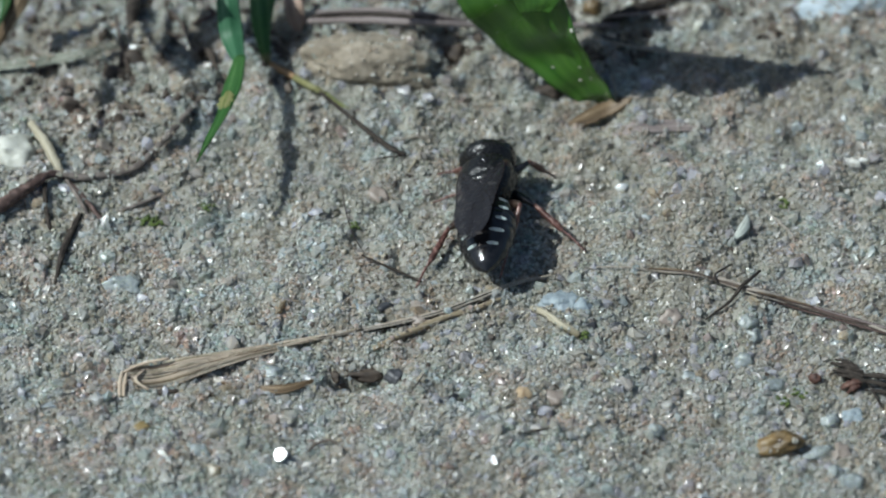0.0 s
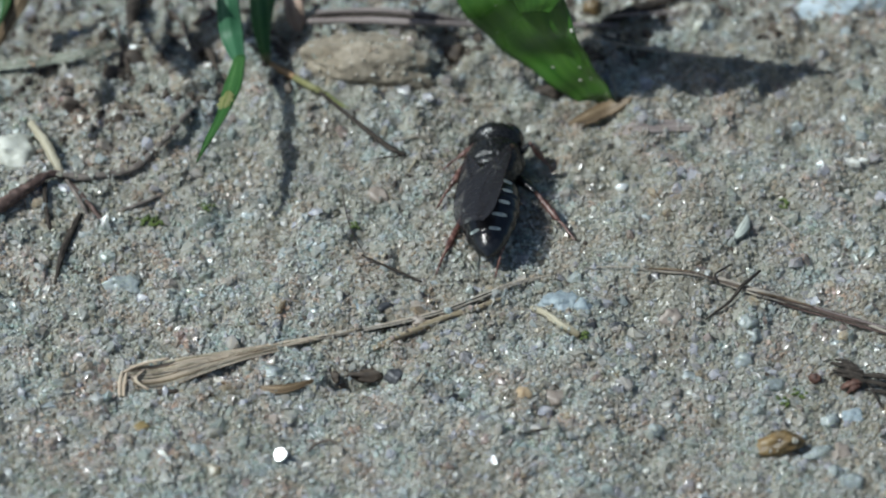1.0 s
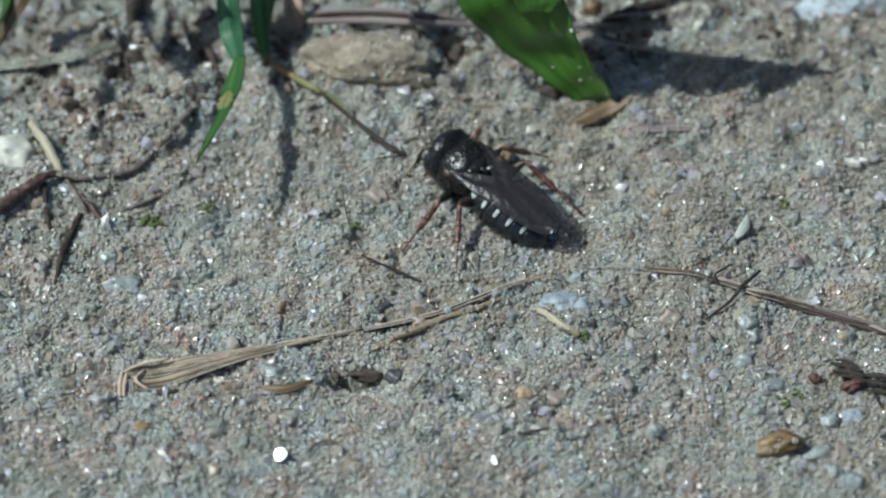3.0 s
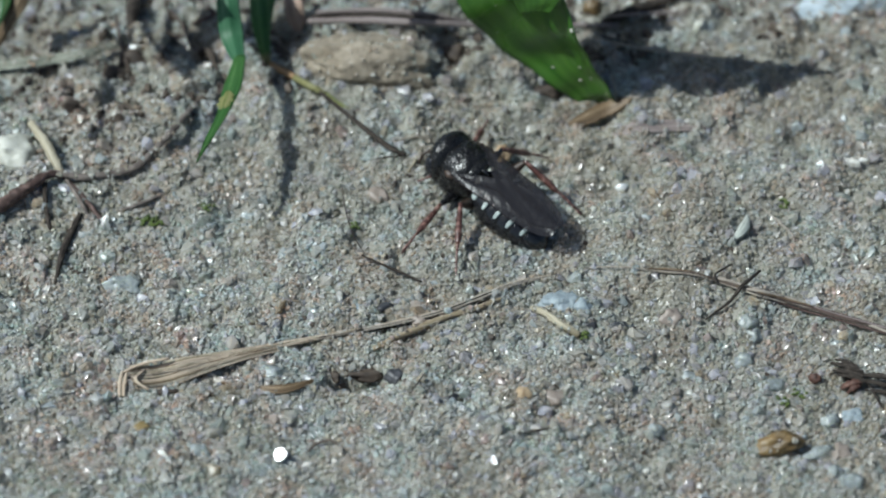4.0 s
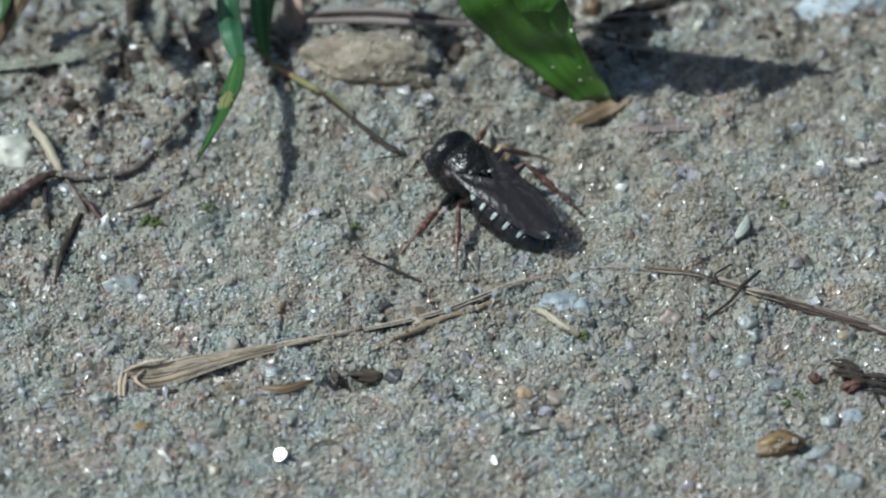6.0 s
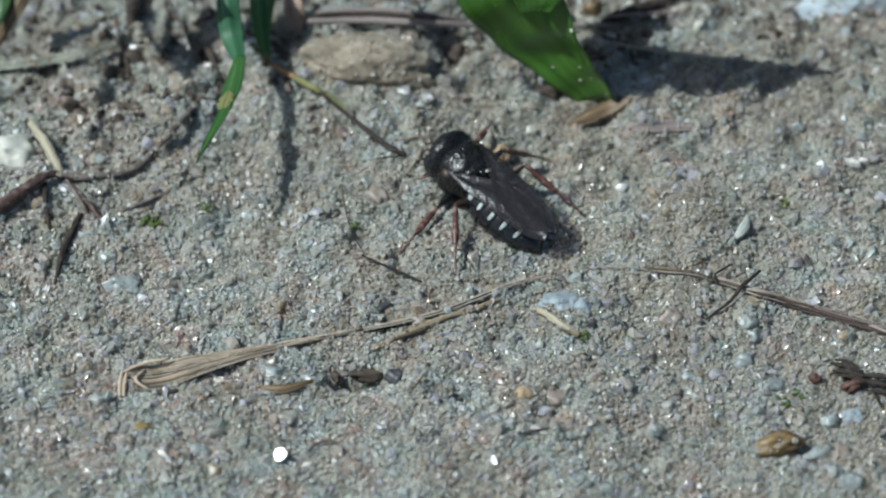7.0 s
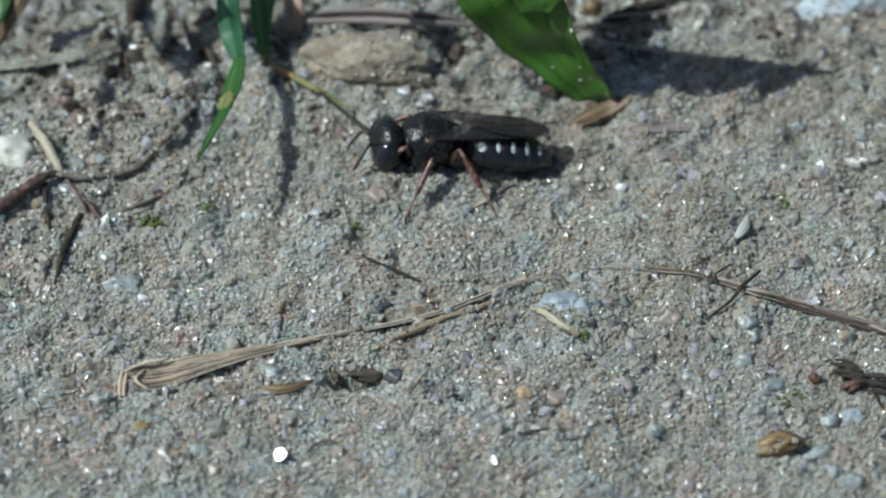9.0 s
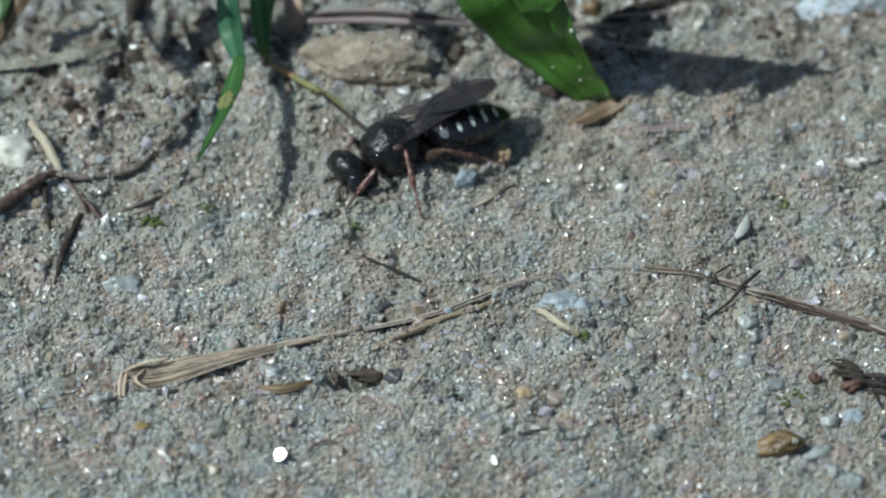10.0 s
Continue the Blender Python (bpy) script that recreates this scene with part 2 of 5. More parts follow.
HUSK = surface("pink husk", [(0.24, 0.16, 0.12), (0.40, 0.28, 0.21), (0.48, 0.37, 0.29)], 1500, 5, (0.5, 0.8), 0.6, stretch=(8, 2))
QUARTZ = surface("clear quartz", [(0.33, 0.355, 0.34), (0.48, 0.515, 0.50), (0.68, 0.72, 0.70)], 3600, 7, (0.14, 0.42), 1.0, subsurface=0.9, vary=0.10, glass=0.4, bump_scale=12000, depth=0.00002)
WHITE_STONE = surface("white stone", [(0.40, 0.40, 0.33), (0.57, 0.56, 0.49), (0.68, 0.67, 0.60)], 1500, 6, (0.4, 0.6), 0.3, subsurface=0.2)
# near-white base: part of the sun glint is put into the colour
BRIGHT = surface("white flake", [(0.80, 0.81, 0.80), (0.86, 0.87, 0.86)], 3000, 3, (0.15, 0.3), 0.1, specular=0.8)
AMBER = surface("amber pebble", [(0.085, 0.055, 0.022), (0.19, 0.125, 0.05), (0.31, 0.225, 0.115)], 2100, 7, (0.34, 0.55), 0.5, bump_scale=7000, subsurface=0.25)
YELLOW = surface("yellow grain", [(0.20, 0.14, 0.05), (0.33, 0.25, 0.12)], 2600, 4, (0.2, 0.5), 0.4, subsurface=0.3)
CREAM = surface("cream grain", [(0.36, 0.255, 0.15), (0.50, 0.385, 0.25)], 2600, 4, (0.3, 0.5), 0.4, subsurface=0.3)
PINK = surface("pink grain", [(0.25, 0.205, 0.17), (0.36, 0.30, 0.255)], 2600, 4, (0.35, 0.6), 0.5, subsurface=0.2)
DARK_STONE = surface("dark grain", [(0.03, 0.03, 0.033), (0.08, 0.08, 0.085)], 2600, 4, (0.3, 0.6), 0.6, vary=0.3)
HUMUS = surface("humus", [(0.022, 0.016, 0.012), (0.065, 0.048, 0.035), (0.14, 0.11, 0.083)], 1500, 5, (0.6, 0.9), 0.8)
RUST_BARK = surface("rusty bark", [(0.035, 0.015, 0.010), (0.09, 0.042, 0.029), (0.16, 0.088, 0.064)], 3500, 5, (0.5, 0.8), 0.9)
MOSS = surface("moss", [(0.05, 0.08, 0.012), (0.12, 0.16, 0.03)], 5000, 4, (0.6, 0.8), 0.6)
BLUE_STONE = surface("bluish white stone", [(0.38, 0.43, 0.45), (0.52, 0.585, 0.62), (0.66, 0.71, 0.735)], 1300, 6, (0.3, 0.55), 0.5, subsurface=0.3)
BLUE_QUARTZ = surface("milky bluish quartz", [(0.20, 0.23, 0.245), (0.29, 0.335, 0.36), (0.41, 0.465, 0.485)], 3600, 7, (0.3, 0.55), 1.0, subsurface=0.4, bump_scale=11000, depth=0.00006)
SEED = surface("pale seed", [(0.20, 0.21, 0.17), (0.48, 0.50, 0.44), (0.74, 0.76, 0.70)], 1800, 4, (0.3, 0.5), 0.9, stretch=(16, 1.5))

CHITIN = surface("black chitin", [(0.007, 0.007, 0.008), (0.016, 0.016, 0.018)], 6000, 5, (0.09, 0.2), 0.3, bump_scale=11000, specular=0.6, depth=0.00003)
CHITIN_PITTED = surface("pitted black chitin", [(0.006, 0.006, 0.006), (0.017, 0.016, 0.016)], 9000, 5, (0.18, 0.32), 0.55, bump_scale=15000, specular=0.42, depth=0.00003)
EYE = surface("dark eye", [(0.008, 0.009, 0.014), (0.015, 0.017, 0.024)], 9000, 3, (0.14, 0.22), 0.2, bump_scale=26000, specular=0.6)
IVORY = surface("ivory spot", [(0.29, 0.335, 0.315), (0.52, 0.575, 0.545)], 9000, 3, (0.3, 0.5), 0.3)
RUST = surface("rust leg", [(0.036, 0.016, 0.013), (0.105, 0.046, 0.036), (0.28, 0.165, 0.135)], 6000, 4, (0.22, 0.4), 0.4)
HORN = surface("brown horn", [(0.022, 0.014, 0.010), (0.07, 0.045, 0.032)], 6000, 4, (0.35, 0.55), 0.3)
VEIN = surface("wing vein", [(0.012, 0.009, 0.009), (0.026, 0.019, 0.018)], 6000, 3, (0.6, 0.8), 0.2, specular=0.06)
FILM = wing_film("smoky wing")


# ground form
FORMS = [  # swells and hollows: x, y, radius, height, in mm
    (-2.39, 8.76, 3.4, 0.5), (-11.16, 8.46, 5.0, 0.55), (-14.47, 7.53, 3.0, 0.35), (10.88, 11.57, 3.5, 0.3), (-12.14, 9.38, 1.2, -0.7), (3.97, 8.65, 0.75, -0.85), (0.34, 10.16, 0.6, -0.5), (-8.74, 10.07, 0.9, -0.9), (-5.88, 11.25, 1.0, -0.7), (-10.20, 11.25, 0.9, -0.5),
    (-2.72, -6.43, 0.75, -0.95), (-3.77, -6.49, 0.5, -0.65), (-2.89, -5.75, 0.5, 0.2), (-2.05, -11.75, 0.8, -0.25), (-3.23, -12.16, 0.7, -0.22), (3.30, -9.26, 0.7, -0.2),
    (-4.86, -1.43, 0.45, -0.25), (-6.34, -3.89, 0.4, -0.2), (4.80, -1.43, 0.5, -0.22), (-7.69, -6.60, 0.8, -0.06), (8.01, -3.17, 0.4, 0.25),
    (-7.50, 3.29, 1.6, 0.25), (-0.48, -8.01, 2.5, 0.2), (9.60, 3.29, 2.5, 0.22), (12.64, -9.13, 1.5, -0.15), (-9.85, -0.85, 1.3, -0.2),
    (-1.93, 1.21, 0.9, -0.18), (-4.59, 1.21, 0.9, 0.2), (6.74, -5.75, 1.1, 0.18)]


def lattice(x, y, size, seed):
    """Smooth noise from -1 to 1 with cells of that size."""
    u, v = x / size + seed * 7.31, y / size - seed * 3.77
    i, j = np.floor(u), np.floor(v)
    p, q = u - i, v - j
    p, q = p * p * (3 - 2 * p), q * q * (3 - 2 * q)

    def corner(a, b):
        h = np.sin(a * 127.1 + b * 311.7 + seed * 17.3) * 43758.5453
        return (h - np.floor(h)) * 2 - 1

    low = corner(i, j) * (1 - p) + corner(i + 1, j) * p
    high = corner(i, j + 1) * (1 - p) + corner(i + 1, j + 1) * p
    return low * (1 - q) + high * q


def H(x, y):
    """Height of the sand, in mm: rougher, cloddy soil towards the plants."""
    coarse = 1 + 1.0 / (1 + np.exp(np.clip(-(y - 0.1 * x - 5.0) / 2.2, -40, 40)))
    z = 0.32 * lattice(x, y, 5.3, 1) + coarse * (0.19 * lattice(x, y, 2.1, 2) + 0.16 * lattice(x, y, 1.0, 3) + 0.13 * lattice(x, y, 0.5, 4))
    z = z - 0.35 * np.maximum(0, lattice(x, y, 0.9, 5) - 0.42) - 0.3 * np.maximum(0, lattice(x, y, 0.42, 6) - 0.5)  # pits between the cemented lumps
    for cx, cy, radius, height in FORMS:
        z = z + height * np.exp(-((x - cx) ** 2 + (y - cy) ** 2) / radius ** 2)
    return z
# end of ground form


# ---- builders, in mm ----
def finish(name, bm, material, smooth=True):
    for face in bm.faces:
        face.smooth = smooth
    mesh = bpy.data.meshes.new(name)
    bm.to_mesh(mesh)
    bm.free()
    mesh.materials.append(material)
    return mesh


def part(name, bm, material, parent, label="", at=None, smooth=True):
    """A mesh under a thing or a part, in its space."""
    bmesh.ops.transform(bm, matrix=Matrix.Scale(MM, 4), verts=bm.verts)
    ob = new(name, finish(name, bm, material, smooth))
    ob.parent = parent
    if at is not None:
        ob.location = Vector(at) * MM
    return tagged(ob, label)


def thing(name, bm, material, label, category, group="", smooth=True):
    """A thing of one mesh, its origin at the middle of its base."""
    low = [min(v.co[i] for v in bm.verts) for i in range(3)]
    high = [max(v.co[i] for v in bm.verts) for i in range(3)]
    base = Vector(((low[0] + high[0]) / 2, (low[1] + high[1]) / 2, low[2]))
    bmesh.ops.transform(bm, matrix=Matrix.Scale(MM, 4) @ Matrix.Translation(-base), verts=bm.verts)
    ob = new(name, finish(name, bm, material, smooth))
    ob.location = base * MM
    return tagged(ob, label, category, group)


def holder(name, at, label, category, group=""):
    ob = new(name)
    ob.empty_display_size = 0.001
    ob.location = Vector(at) * MM
    return tagged(ob, label, category, group)


def spline(points, steps):
    """Catmull-Rom through points of any width."""
    pts = [np.array(p, float) for p in points]
    pts = [2 * pts[0] - pts[1]] + pts + [2 * pts[-1] - pts[-2]]
    out = []
    for i in range(1, len(pts) - 2):
        a, b, c, d = pts[i - 1:i + 3]
        for k in range(steps):
            t = k / steps
            out.append(0.5 * (2 * b + (c - a) * t + (2 * a - 5 * b + 4 * c - d) * t * t + (3 * b - a - 3 * c + d) * t ** 3))
    out.append(pts[-2])
    return out


def sweep(bm, rows, uvs, closed):
    """Faces between rows of points."""
    uv = bm.loops.layers.uv.verify()
    verts = [[bm.verts.new(p) for p in row] for row in rows]
    count = len(rows[0])
    for i in range(len(rows) - 1):
        for j in range(count if closed else count - 1):
            k = (j + 1) % count
            quad = ((i, j), (i, k), (i + 1, k), (i + 1, j))
            face = bm.faces.new([verts[a][b] for a, b in quad])
            for loop, (a, b), side in zip(face.loops, quad, (j, j + 1, j + 1, j)):
                loop[uv].uv = (side / count, uvs[a])
    return verts


def tube(points, radii, segments=8, steps=6, rough=0.12, seed=0, bm=None, flat=1.0):
    """A tapered, slightly knobbly stem; radii go with points."""
    rng = random.Random(seed)
    bm = bm or bmesh.new()
    line = spline([(*p, r) for p, r in zip(points, radii)], steps)
    rows, along, total = [], [], 0.0
    for i, q in enumerate(line):
        p, r = Vector(q[:3]), max(0.004, q[3])
        ahead = Vector(line[min(i + 1, len(line) - 1)][:3]) - Vector(line[max(i - 1, 0)][:3])
        ahead.normalize()
        side = ahead.cross(Vector((0.02, 0.03, 1))).normalized()
        up = side.cross(ahead).normalized()
        if i:
            total += (p - last).length
        last = p
        along.append(total * 0.25)
        turn = [1 + rough * (rng.random() * 2 - 1) for _ in range(segments)]
        rows.append([p + (side * math.cos(a) + up * math.sin(a) * flat) * r * turn[j]
                     for j, a in enumerate(2 * math.pi * j / segments for j in range(segments))])
    verts = sweep(bm, rows, along, True)
    bm.faces.new(list(reversed(verts[0])))
    bm.faces.new(verts[-1])
    bmesh.ops.recalc_face_normals(bm, faces=bm.faces)
    return bm


def blade(points, widths, sides, fold=0.15, ridges=0.0, thick=0.06, across=12, steps=8, seed=0, ragged=0.0, curl=0.0, bm=None):
    """A leaf or a flat straw: a folded, ribbed strip with thickness. sides: the way of its width at each point."""
    rng = random.Random(seed)
    bm = bm or bmesh.new()
    line = spline([(*p, w, *s) for p, w, s in zip(points, widths, sides)], steps)
    rows, along, total = [], [], 0.0
    phase = [rng.random() * 6.3 for _ in range(3)]
    for i, q in enumerate(line):
        p, w, side = Vector(q[:3]), max(0.01, q[3]), Vector(q[4:7]).normalized()
        ahead = (Vector(line[min(i + 1, len(line) - 1)][:3]) - Vector(line[max(i - 1, 0)][:3])).normalized()
        up = side.cross(ahead).normalized()
        if i:
            total += (p - last).length
        last = p
        along.append(total * 0.12)
        top, bottom = [], []
        for j in range(across + 1):
            u = 2 * j / across - 1
            edge = w * (1 + ragged * (math.sin(i * 0.9 + phase[0] + 2 * (u > 0)) + math.sin(i * 2.3 + phase[1])) * 0.5 * abs(u))
            lift = fold * w * abs(u) - curl * w * u * u + ridges * math.cos(u * across * 1.6) + 0.03 * w * math.sin(i * 0.6 + 3 * u + phase[2])
            t = thick * (1 - 0.75 * u * u) * min(1.0, w / (thick * 3) + 0.2)
            top.append(p + side * (u * edge) + up * (lift + t / 2))
            bottom.append(p + side * (u * edge) + up * (lift - t / 2))
        rows.append(top + bottom[::-1])
    verts = sweep(bm, rows, along, True)
    bm.faces.new(list(reversed(verts[0])))
    bm.faces.new(verts[-1])
    bmesh.ops.recalc_face_normals(bm, faces=bm.faces)
    return bm


def stone(at, radii, turn=(0, 0, 0), seed=0, lumps=0.22, detail=3, cuts=5, bm=None):
    """A worn, faceted grain or pebble: centre and half sizes in mm."""
    rng = random.Random(seed)
    made = bmesh.new()
    bmesh.ops.create_icosphere(made, subdivisions=detail, radius=1)
    planes = []
    for _ in range(cuts):
        n = Vector((rng.gauss(0, 1), rng.gauss(0, 1), rng.gauss(0, 1))).normalized()
        planes.append((n, 0.55 + 0.3 * rng.random()))
    offset = Vector((seed * 3.17 % 40, seed * 1.91 % 40, 5))
    m = Matrix.Translation(at) @ Euler([radians(a) for a in turn]).to_matrix().to_4x4()
    for v in made.verts:
        co = v.co.normalized()
        for n, d in planes:
            over = co.dot(n) - d
            if over > 0:
                co = co - n * over * 0.9
        co = co * (1 + lumps * noise.noise(co * 1.7 + offset) + lumps * 0.35 * noise.noise(co * 5 + offset))
        v.co = m @ Vector((co.x * radii[0], co.y * radii[1], co.z * radii[2]))
    if bm is None:
        return made
    mesh = bpy.data.meshes.new("lump")
    made.to_mesh(mesh)
    made.free()
    bm.from_mesh(mesh)
    bpy.data.meshes.remove(mesh)
    return bm


# ---- the ground ----
def spread(reach, inner, step):
    core = np.arange(-inner, inner + step / 2, step)
    outer, gap = [], step
    place = inner
    while place < reach:
        gap *= 1.35
        place += gap
        outer.append(place)
    return np.concatenate([-np.array(outer[::-1]), core, outer])


def link_mesh(name, verts, faces, material, smooth):
    mesh = bpy.data.meshes.new(name)
    count, sides = faces.shape
    mesh.vertices.add(len(verts))
    mesh.vertices.foreach_set("co", (verts * MM).astype(np.float32).ravel())
    mesh.loops.add(count * sides)
    mesh.loops.foreach_set("vertex_index", faces.astype(np.int32).ravel())
    mesh.polygons.add(count)
    mesh.polygons.foreach_set("loop_start", np.arange(0, count * sides, sides, dtype=np.int32))
    mesh.polygons.foreach_set("use_smooth", np.full(count, smooth))
    mesh.update(calc_edges=True)
    mesh.materials.append(material)
    return new(name, mesh)


def build_ground():
    xs, ys = spread(30000, 18.5, 0.15), spread(30000, 16.5, 0.15)
    gx, gy = np.meshgrid(xs, ys)
    near = np.exp(-np.maximum(0, np.hypot(gx, gy) - 30) / 60)
    rng = np.random.default_rng(3)
    gz = H(gx, gy) * near - 0.015 + rng.normal(0, 0.04, gx.shape)
    verts = np.stack([gx.ravel(), gy.ravel(), gz.ravel()], 1)
    w, h = len(xs), len(ys)
    i = (np.arange(h - 1)[:, None] * w + np.arange(w - 1)).ravel()
    faces = np.stack([i, i + 1, i + w + 1, i + w], 1)
    ob = link_mesh("ground", verts, faces, EARTH, True)
    return tagged(ob, "uneven grey sandy soil of packed mineral grains", "ground", kind="structure")


def grain_shapes(points, count, seed, chips=0.0):
    """Angular grains of about unit radius: hulls of a few points; chips: how far their faces are broken up."""
    shapes = []
    for k in range(count):
        rng = random.Random(seed + k)
        bm = bmesh.new()
        for i in range(points):
            up = 1 - 2 * (i + 0.5) / points + rng.uniform(-0.2, 0.2)
            up = max(-1.0, min(1.0, up))
            turn = i * 2.4 + rng.uniform(-0.5, 0.5)
            far = rng.uniform(0.72, 1.22)
            flat = math.sqrt(1 - up * up)
            bm.verts.new((far * flat * math.cos(turn), far * flat * math.sin(turn), far * up))
        bmesh.ops.convex_hull(bm, input=bm.verts)
        for v in [v for v in bm.verts if not v.link_faces]:
            bm.verts.remove(v)
        if chips:
            bmesh.ops.subdivide_edges(bm, edges=bm.edges[:], cuts=1, use_grid_fill=True)
            for v in bm.verts:
                v.co *= 1 + chips * noise.noise(v.co * 2.3 + Vector((k * 5.1, 0, 0))) + chips * rng.uniform(-0.5, 0.5)
        bmesh.ops.triangulate(bm, faces=bm.faces)
        bmesh.ops.recalc_face_normals(bm, faces=bm.faces)
        bm.verts.ensure_lookup_table()
        bm.verts.index_update()
        shapes.append((np.array([v.co for v in bm.verts]), np.array([[v.index for v in f.verts] for f in bm.faces])))
        bm.free()
    return shapes


def scatter(rng, shapes, n, low, high, area, bias, sink, rise):
    x, y = rng.uniform(area[0], area[1], n), rng.uniform(area[2], area[3], n)
    size = low + (high - low) * rng.random(n) ** bias
    stretch = rng.uniform(0.55, 1.4, (n, 3))
    z = H(x, y) + size * rng.uniform(-sink, rise, n)
    q = rng.normal(size=(n, 4))
    q /= np.linalg.norm(q, axis=1)[:, None]
    a, b, c, d = q.T
    turn = np.stack([1 - 2 * (c * c + d * d), 2 * (b * c - a * d), 2 * (b * d + a * c), 2 * (b * c + a * d), 1 - 2 * (b * b + d * d), 2 * (c * d - a * b),
                     2 * (b * d - a * c), 2 * (c * d + a * b), 1 - 2 * (b * b + c * c)], 1).reshape(n, 3, 3)
    kind = rng.integers(0, len(shapes), n)
    all_verts, all_faces, base = [], [], 0
    for k, (verts, faces) in enumerate(shapes):
        pick = np.nonzero(kind == k)[0]
        v = np.einsum("nij,nvj->nvi", turn[pick], verts[None] * (stretch[pick] * size[pick, None])[:, None])
        v += np.stack([x[pick], y[pick], z[pick]], 1)[:, None]
        all_verts.append(v.reshape(-1, 3))
        all_faces.append((faces[None] + (base + np.arange(len(pick)) * len(verts))[:, None, None]).reshape(-1, 3))
        base += len(pick) * len(verts)
    return np.concatenate(all_verts), np.concatenate(all_faces)


AREA = (-17.4, 17.4, -14.0, 15.2)
ground = build_ground()
sand_rng = np.random.default_rng(11)
fine_shapes, coarse_shapes = grain_shapes(8, 16, 100), grain_shapes(12, 18, 200, 0.30)
for grain_name, level_shapes, n, low, high, bias, sink, rise in (
        ("fine_sand", fine_shapes, 128000, 0.026, 0.118, 1.4, 0.6, 0.45), ("coarse_sand", coarse_shapes, 10500, 0.09, 0.29, 2.4, 0.95, 0.15)):
    v, f = scatter(sand_rng, level_shapes, n, low, high, AREA, bias, sink, rise)
    if grain_name == "coarse_sand":  # coarser and cleaner away from the plants
        more, tris = scatter(sand_rng, level_shapes, 4200, 0.09, 0.21, (-17.4, 17.4, -14.0, -2.5), 1.5, 1.0, 0.05)
        v, f = np.concatenate([v, more]), np.concatenate([f, tris + len(v)])
    sand = link_mesh(grain_name, v, f, GRAINS if grain_name == "fine_sand" else GLASSY, False)
    sand.parent = ground
    tagged(sand, "loose angular sand of grey, tan and clear grains", kind="stuff")


# ---- plants ----
def crusted(ob, seed, count):
    """Sand grains stuck to the upper side of a clod, as one part."""
    rng = np.random.default_rng(seed)
    faces = [f for f in ob.data.polygons if f.normal.z > -0.2]
    n = min(count, len(faces))
    verts, tris, base = [], [], 0
    for f in rng.choice(len(faces), n, replace=False):
        face = faces[f]
        v, t = fine_shapes[rng.integers(len(fine_shapes))]
        q = Quaternion(rng.normal(size=4)).normalized().to_matrix()
        size = rng.uniform(0.04, 0.11)
        verts.append(np.array(face.center) / MM + (v * size * rng.uniform(0.7, 1.3, 3)) @ np.array(q).T)
        tris.append(t + base)
        base += len(v)
    crust = link_mesh("sand_crust", np.concatenate(verts), np.concatenate(tris), GRAINS, False)
    crust.parent = ob
    tagged(crust, "sand grains stuck to the surface", kind="stuff")


def build_plantain():
    """A broad-leaved seedling; one leaf arches down until its tip meets the sand, two out of view are placed to throw
    the long shadow and a patch beside it.
    """
    plant = holder("seedling", (3.77, 17.58, 0.04), "glossy green broad-leaved seedling, leaf tip touching the sand", "plant")
    away = Vector(plant.location) / MM

    def leaf(points, widths, sides, **more):
        bm = blade([Vector(p) - away for p in points], widths, sides, **more)
        return part("leaf", bm, LEAF, plant)

    arch = leaf([(1.57, 9.81, 6.60), (2.29, 8.84, 5.26), (3.12, 8.26, 3.83), (4.18, 8.37, 1.92), (5.25, 7.99, 0.71), (5.76, 7.99, -0.08)],
         [2.35, 2.3, 2.15, 1.75, 1.2, 0.78], [(1, -0.28, 0.1), (1, -0.32, 0.1), (1, -0.40, 0.1), (1, -0.45, 0.15), (1, -0.45, 0.2), (1, -0.4, 0.2)],
         fold=0.16, ridges=0.012, thick=0.16, across=16, steps=10, seed=4, curl=0.42)
    crusted(arch, 41, 26)
    leaf([(3.50, 8.45, 8.07), (3.51, 8.00, 6.56), (3.45, 7.42, 5.70), (3.37, 7.23, 4.99)],
         [1.2, 1.15, 0.95, 0.55], [(1, 0, 0), (1, 0, 0), (1, 0, 0), (1, 0, 0)], fold=0.1, ridges=0.01, thick=0.14, seed=5, curl=0.3)
    # two unseen leaves, placed and widened for the shadows they cast
    leaf([(-3.25, 8.39, 12.11), (-1.72, 8.36, 11.11), (0.55, 8.23, 9.42), (3.82, 7.81, 8.26), (6.52, 7.80, 7.26), (9.01, 8.06, 6.33), (10.26, 8.18, 5.93)],
         [1.0, 1.7, 1.15, 1.05, 0.8, 0.42, 0.08], [(0, 1, 0.1)] * 3 + [(0.05, 1, 0.1)] * 4, fold=0.1, ridges=0.01, thick=0.14, across=12, steps=8, seed=6)
    leaf([(-1.15, 10.25, 9.31), (0.10, 10.10, 8.81), (1.54, 10.30, 8.18), (2.89, 10.55, 7.83)], [0.3, 1.15, 0.85, 0.12],
         [(0, 1, 0), (0, 1, 0), (0, 1, 0), (0, 1, 0)], fold=0.1, thick=0.14, seed=7)
    strand = tube([Vector(p) - away for p in ((6.18, 8.73, 0.54), (6.33, 7.8, 0.75), (6.37, 7.41, 0.46), (6.35, 7.17, 0.04))], [0.03, 0.035, 0.03, 0.02], 6, 5, 0.2, 3)
    part("fibre", strand, STRAW_PALE, plant, "pale dry fibre hanging from the leaf tip")


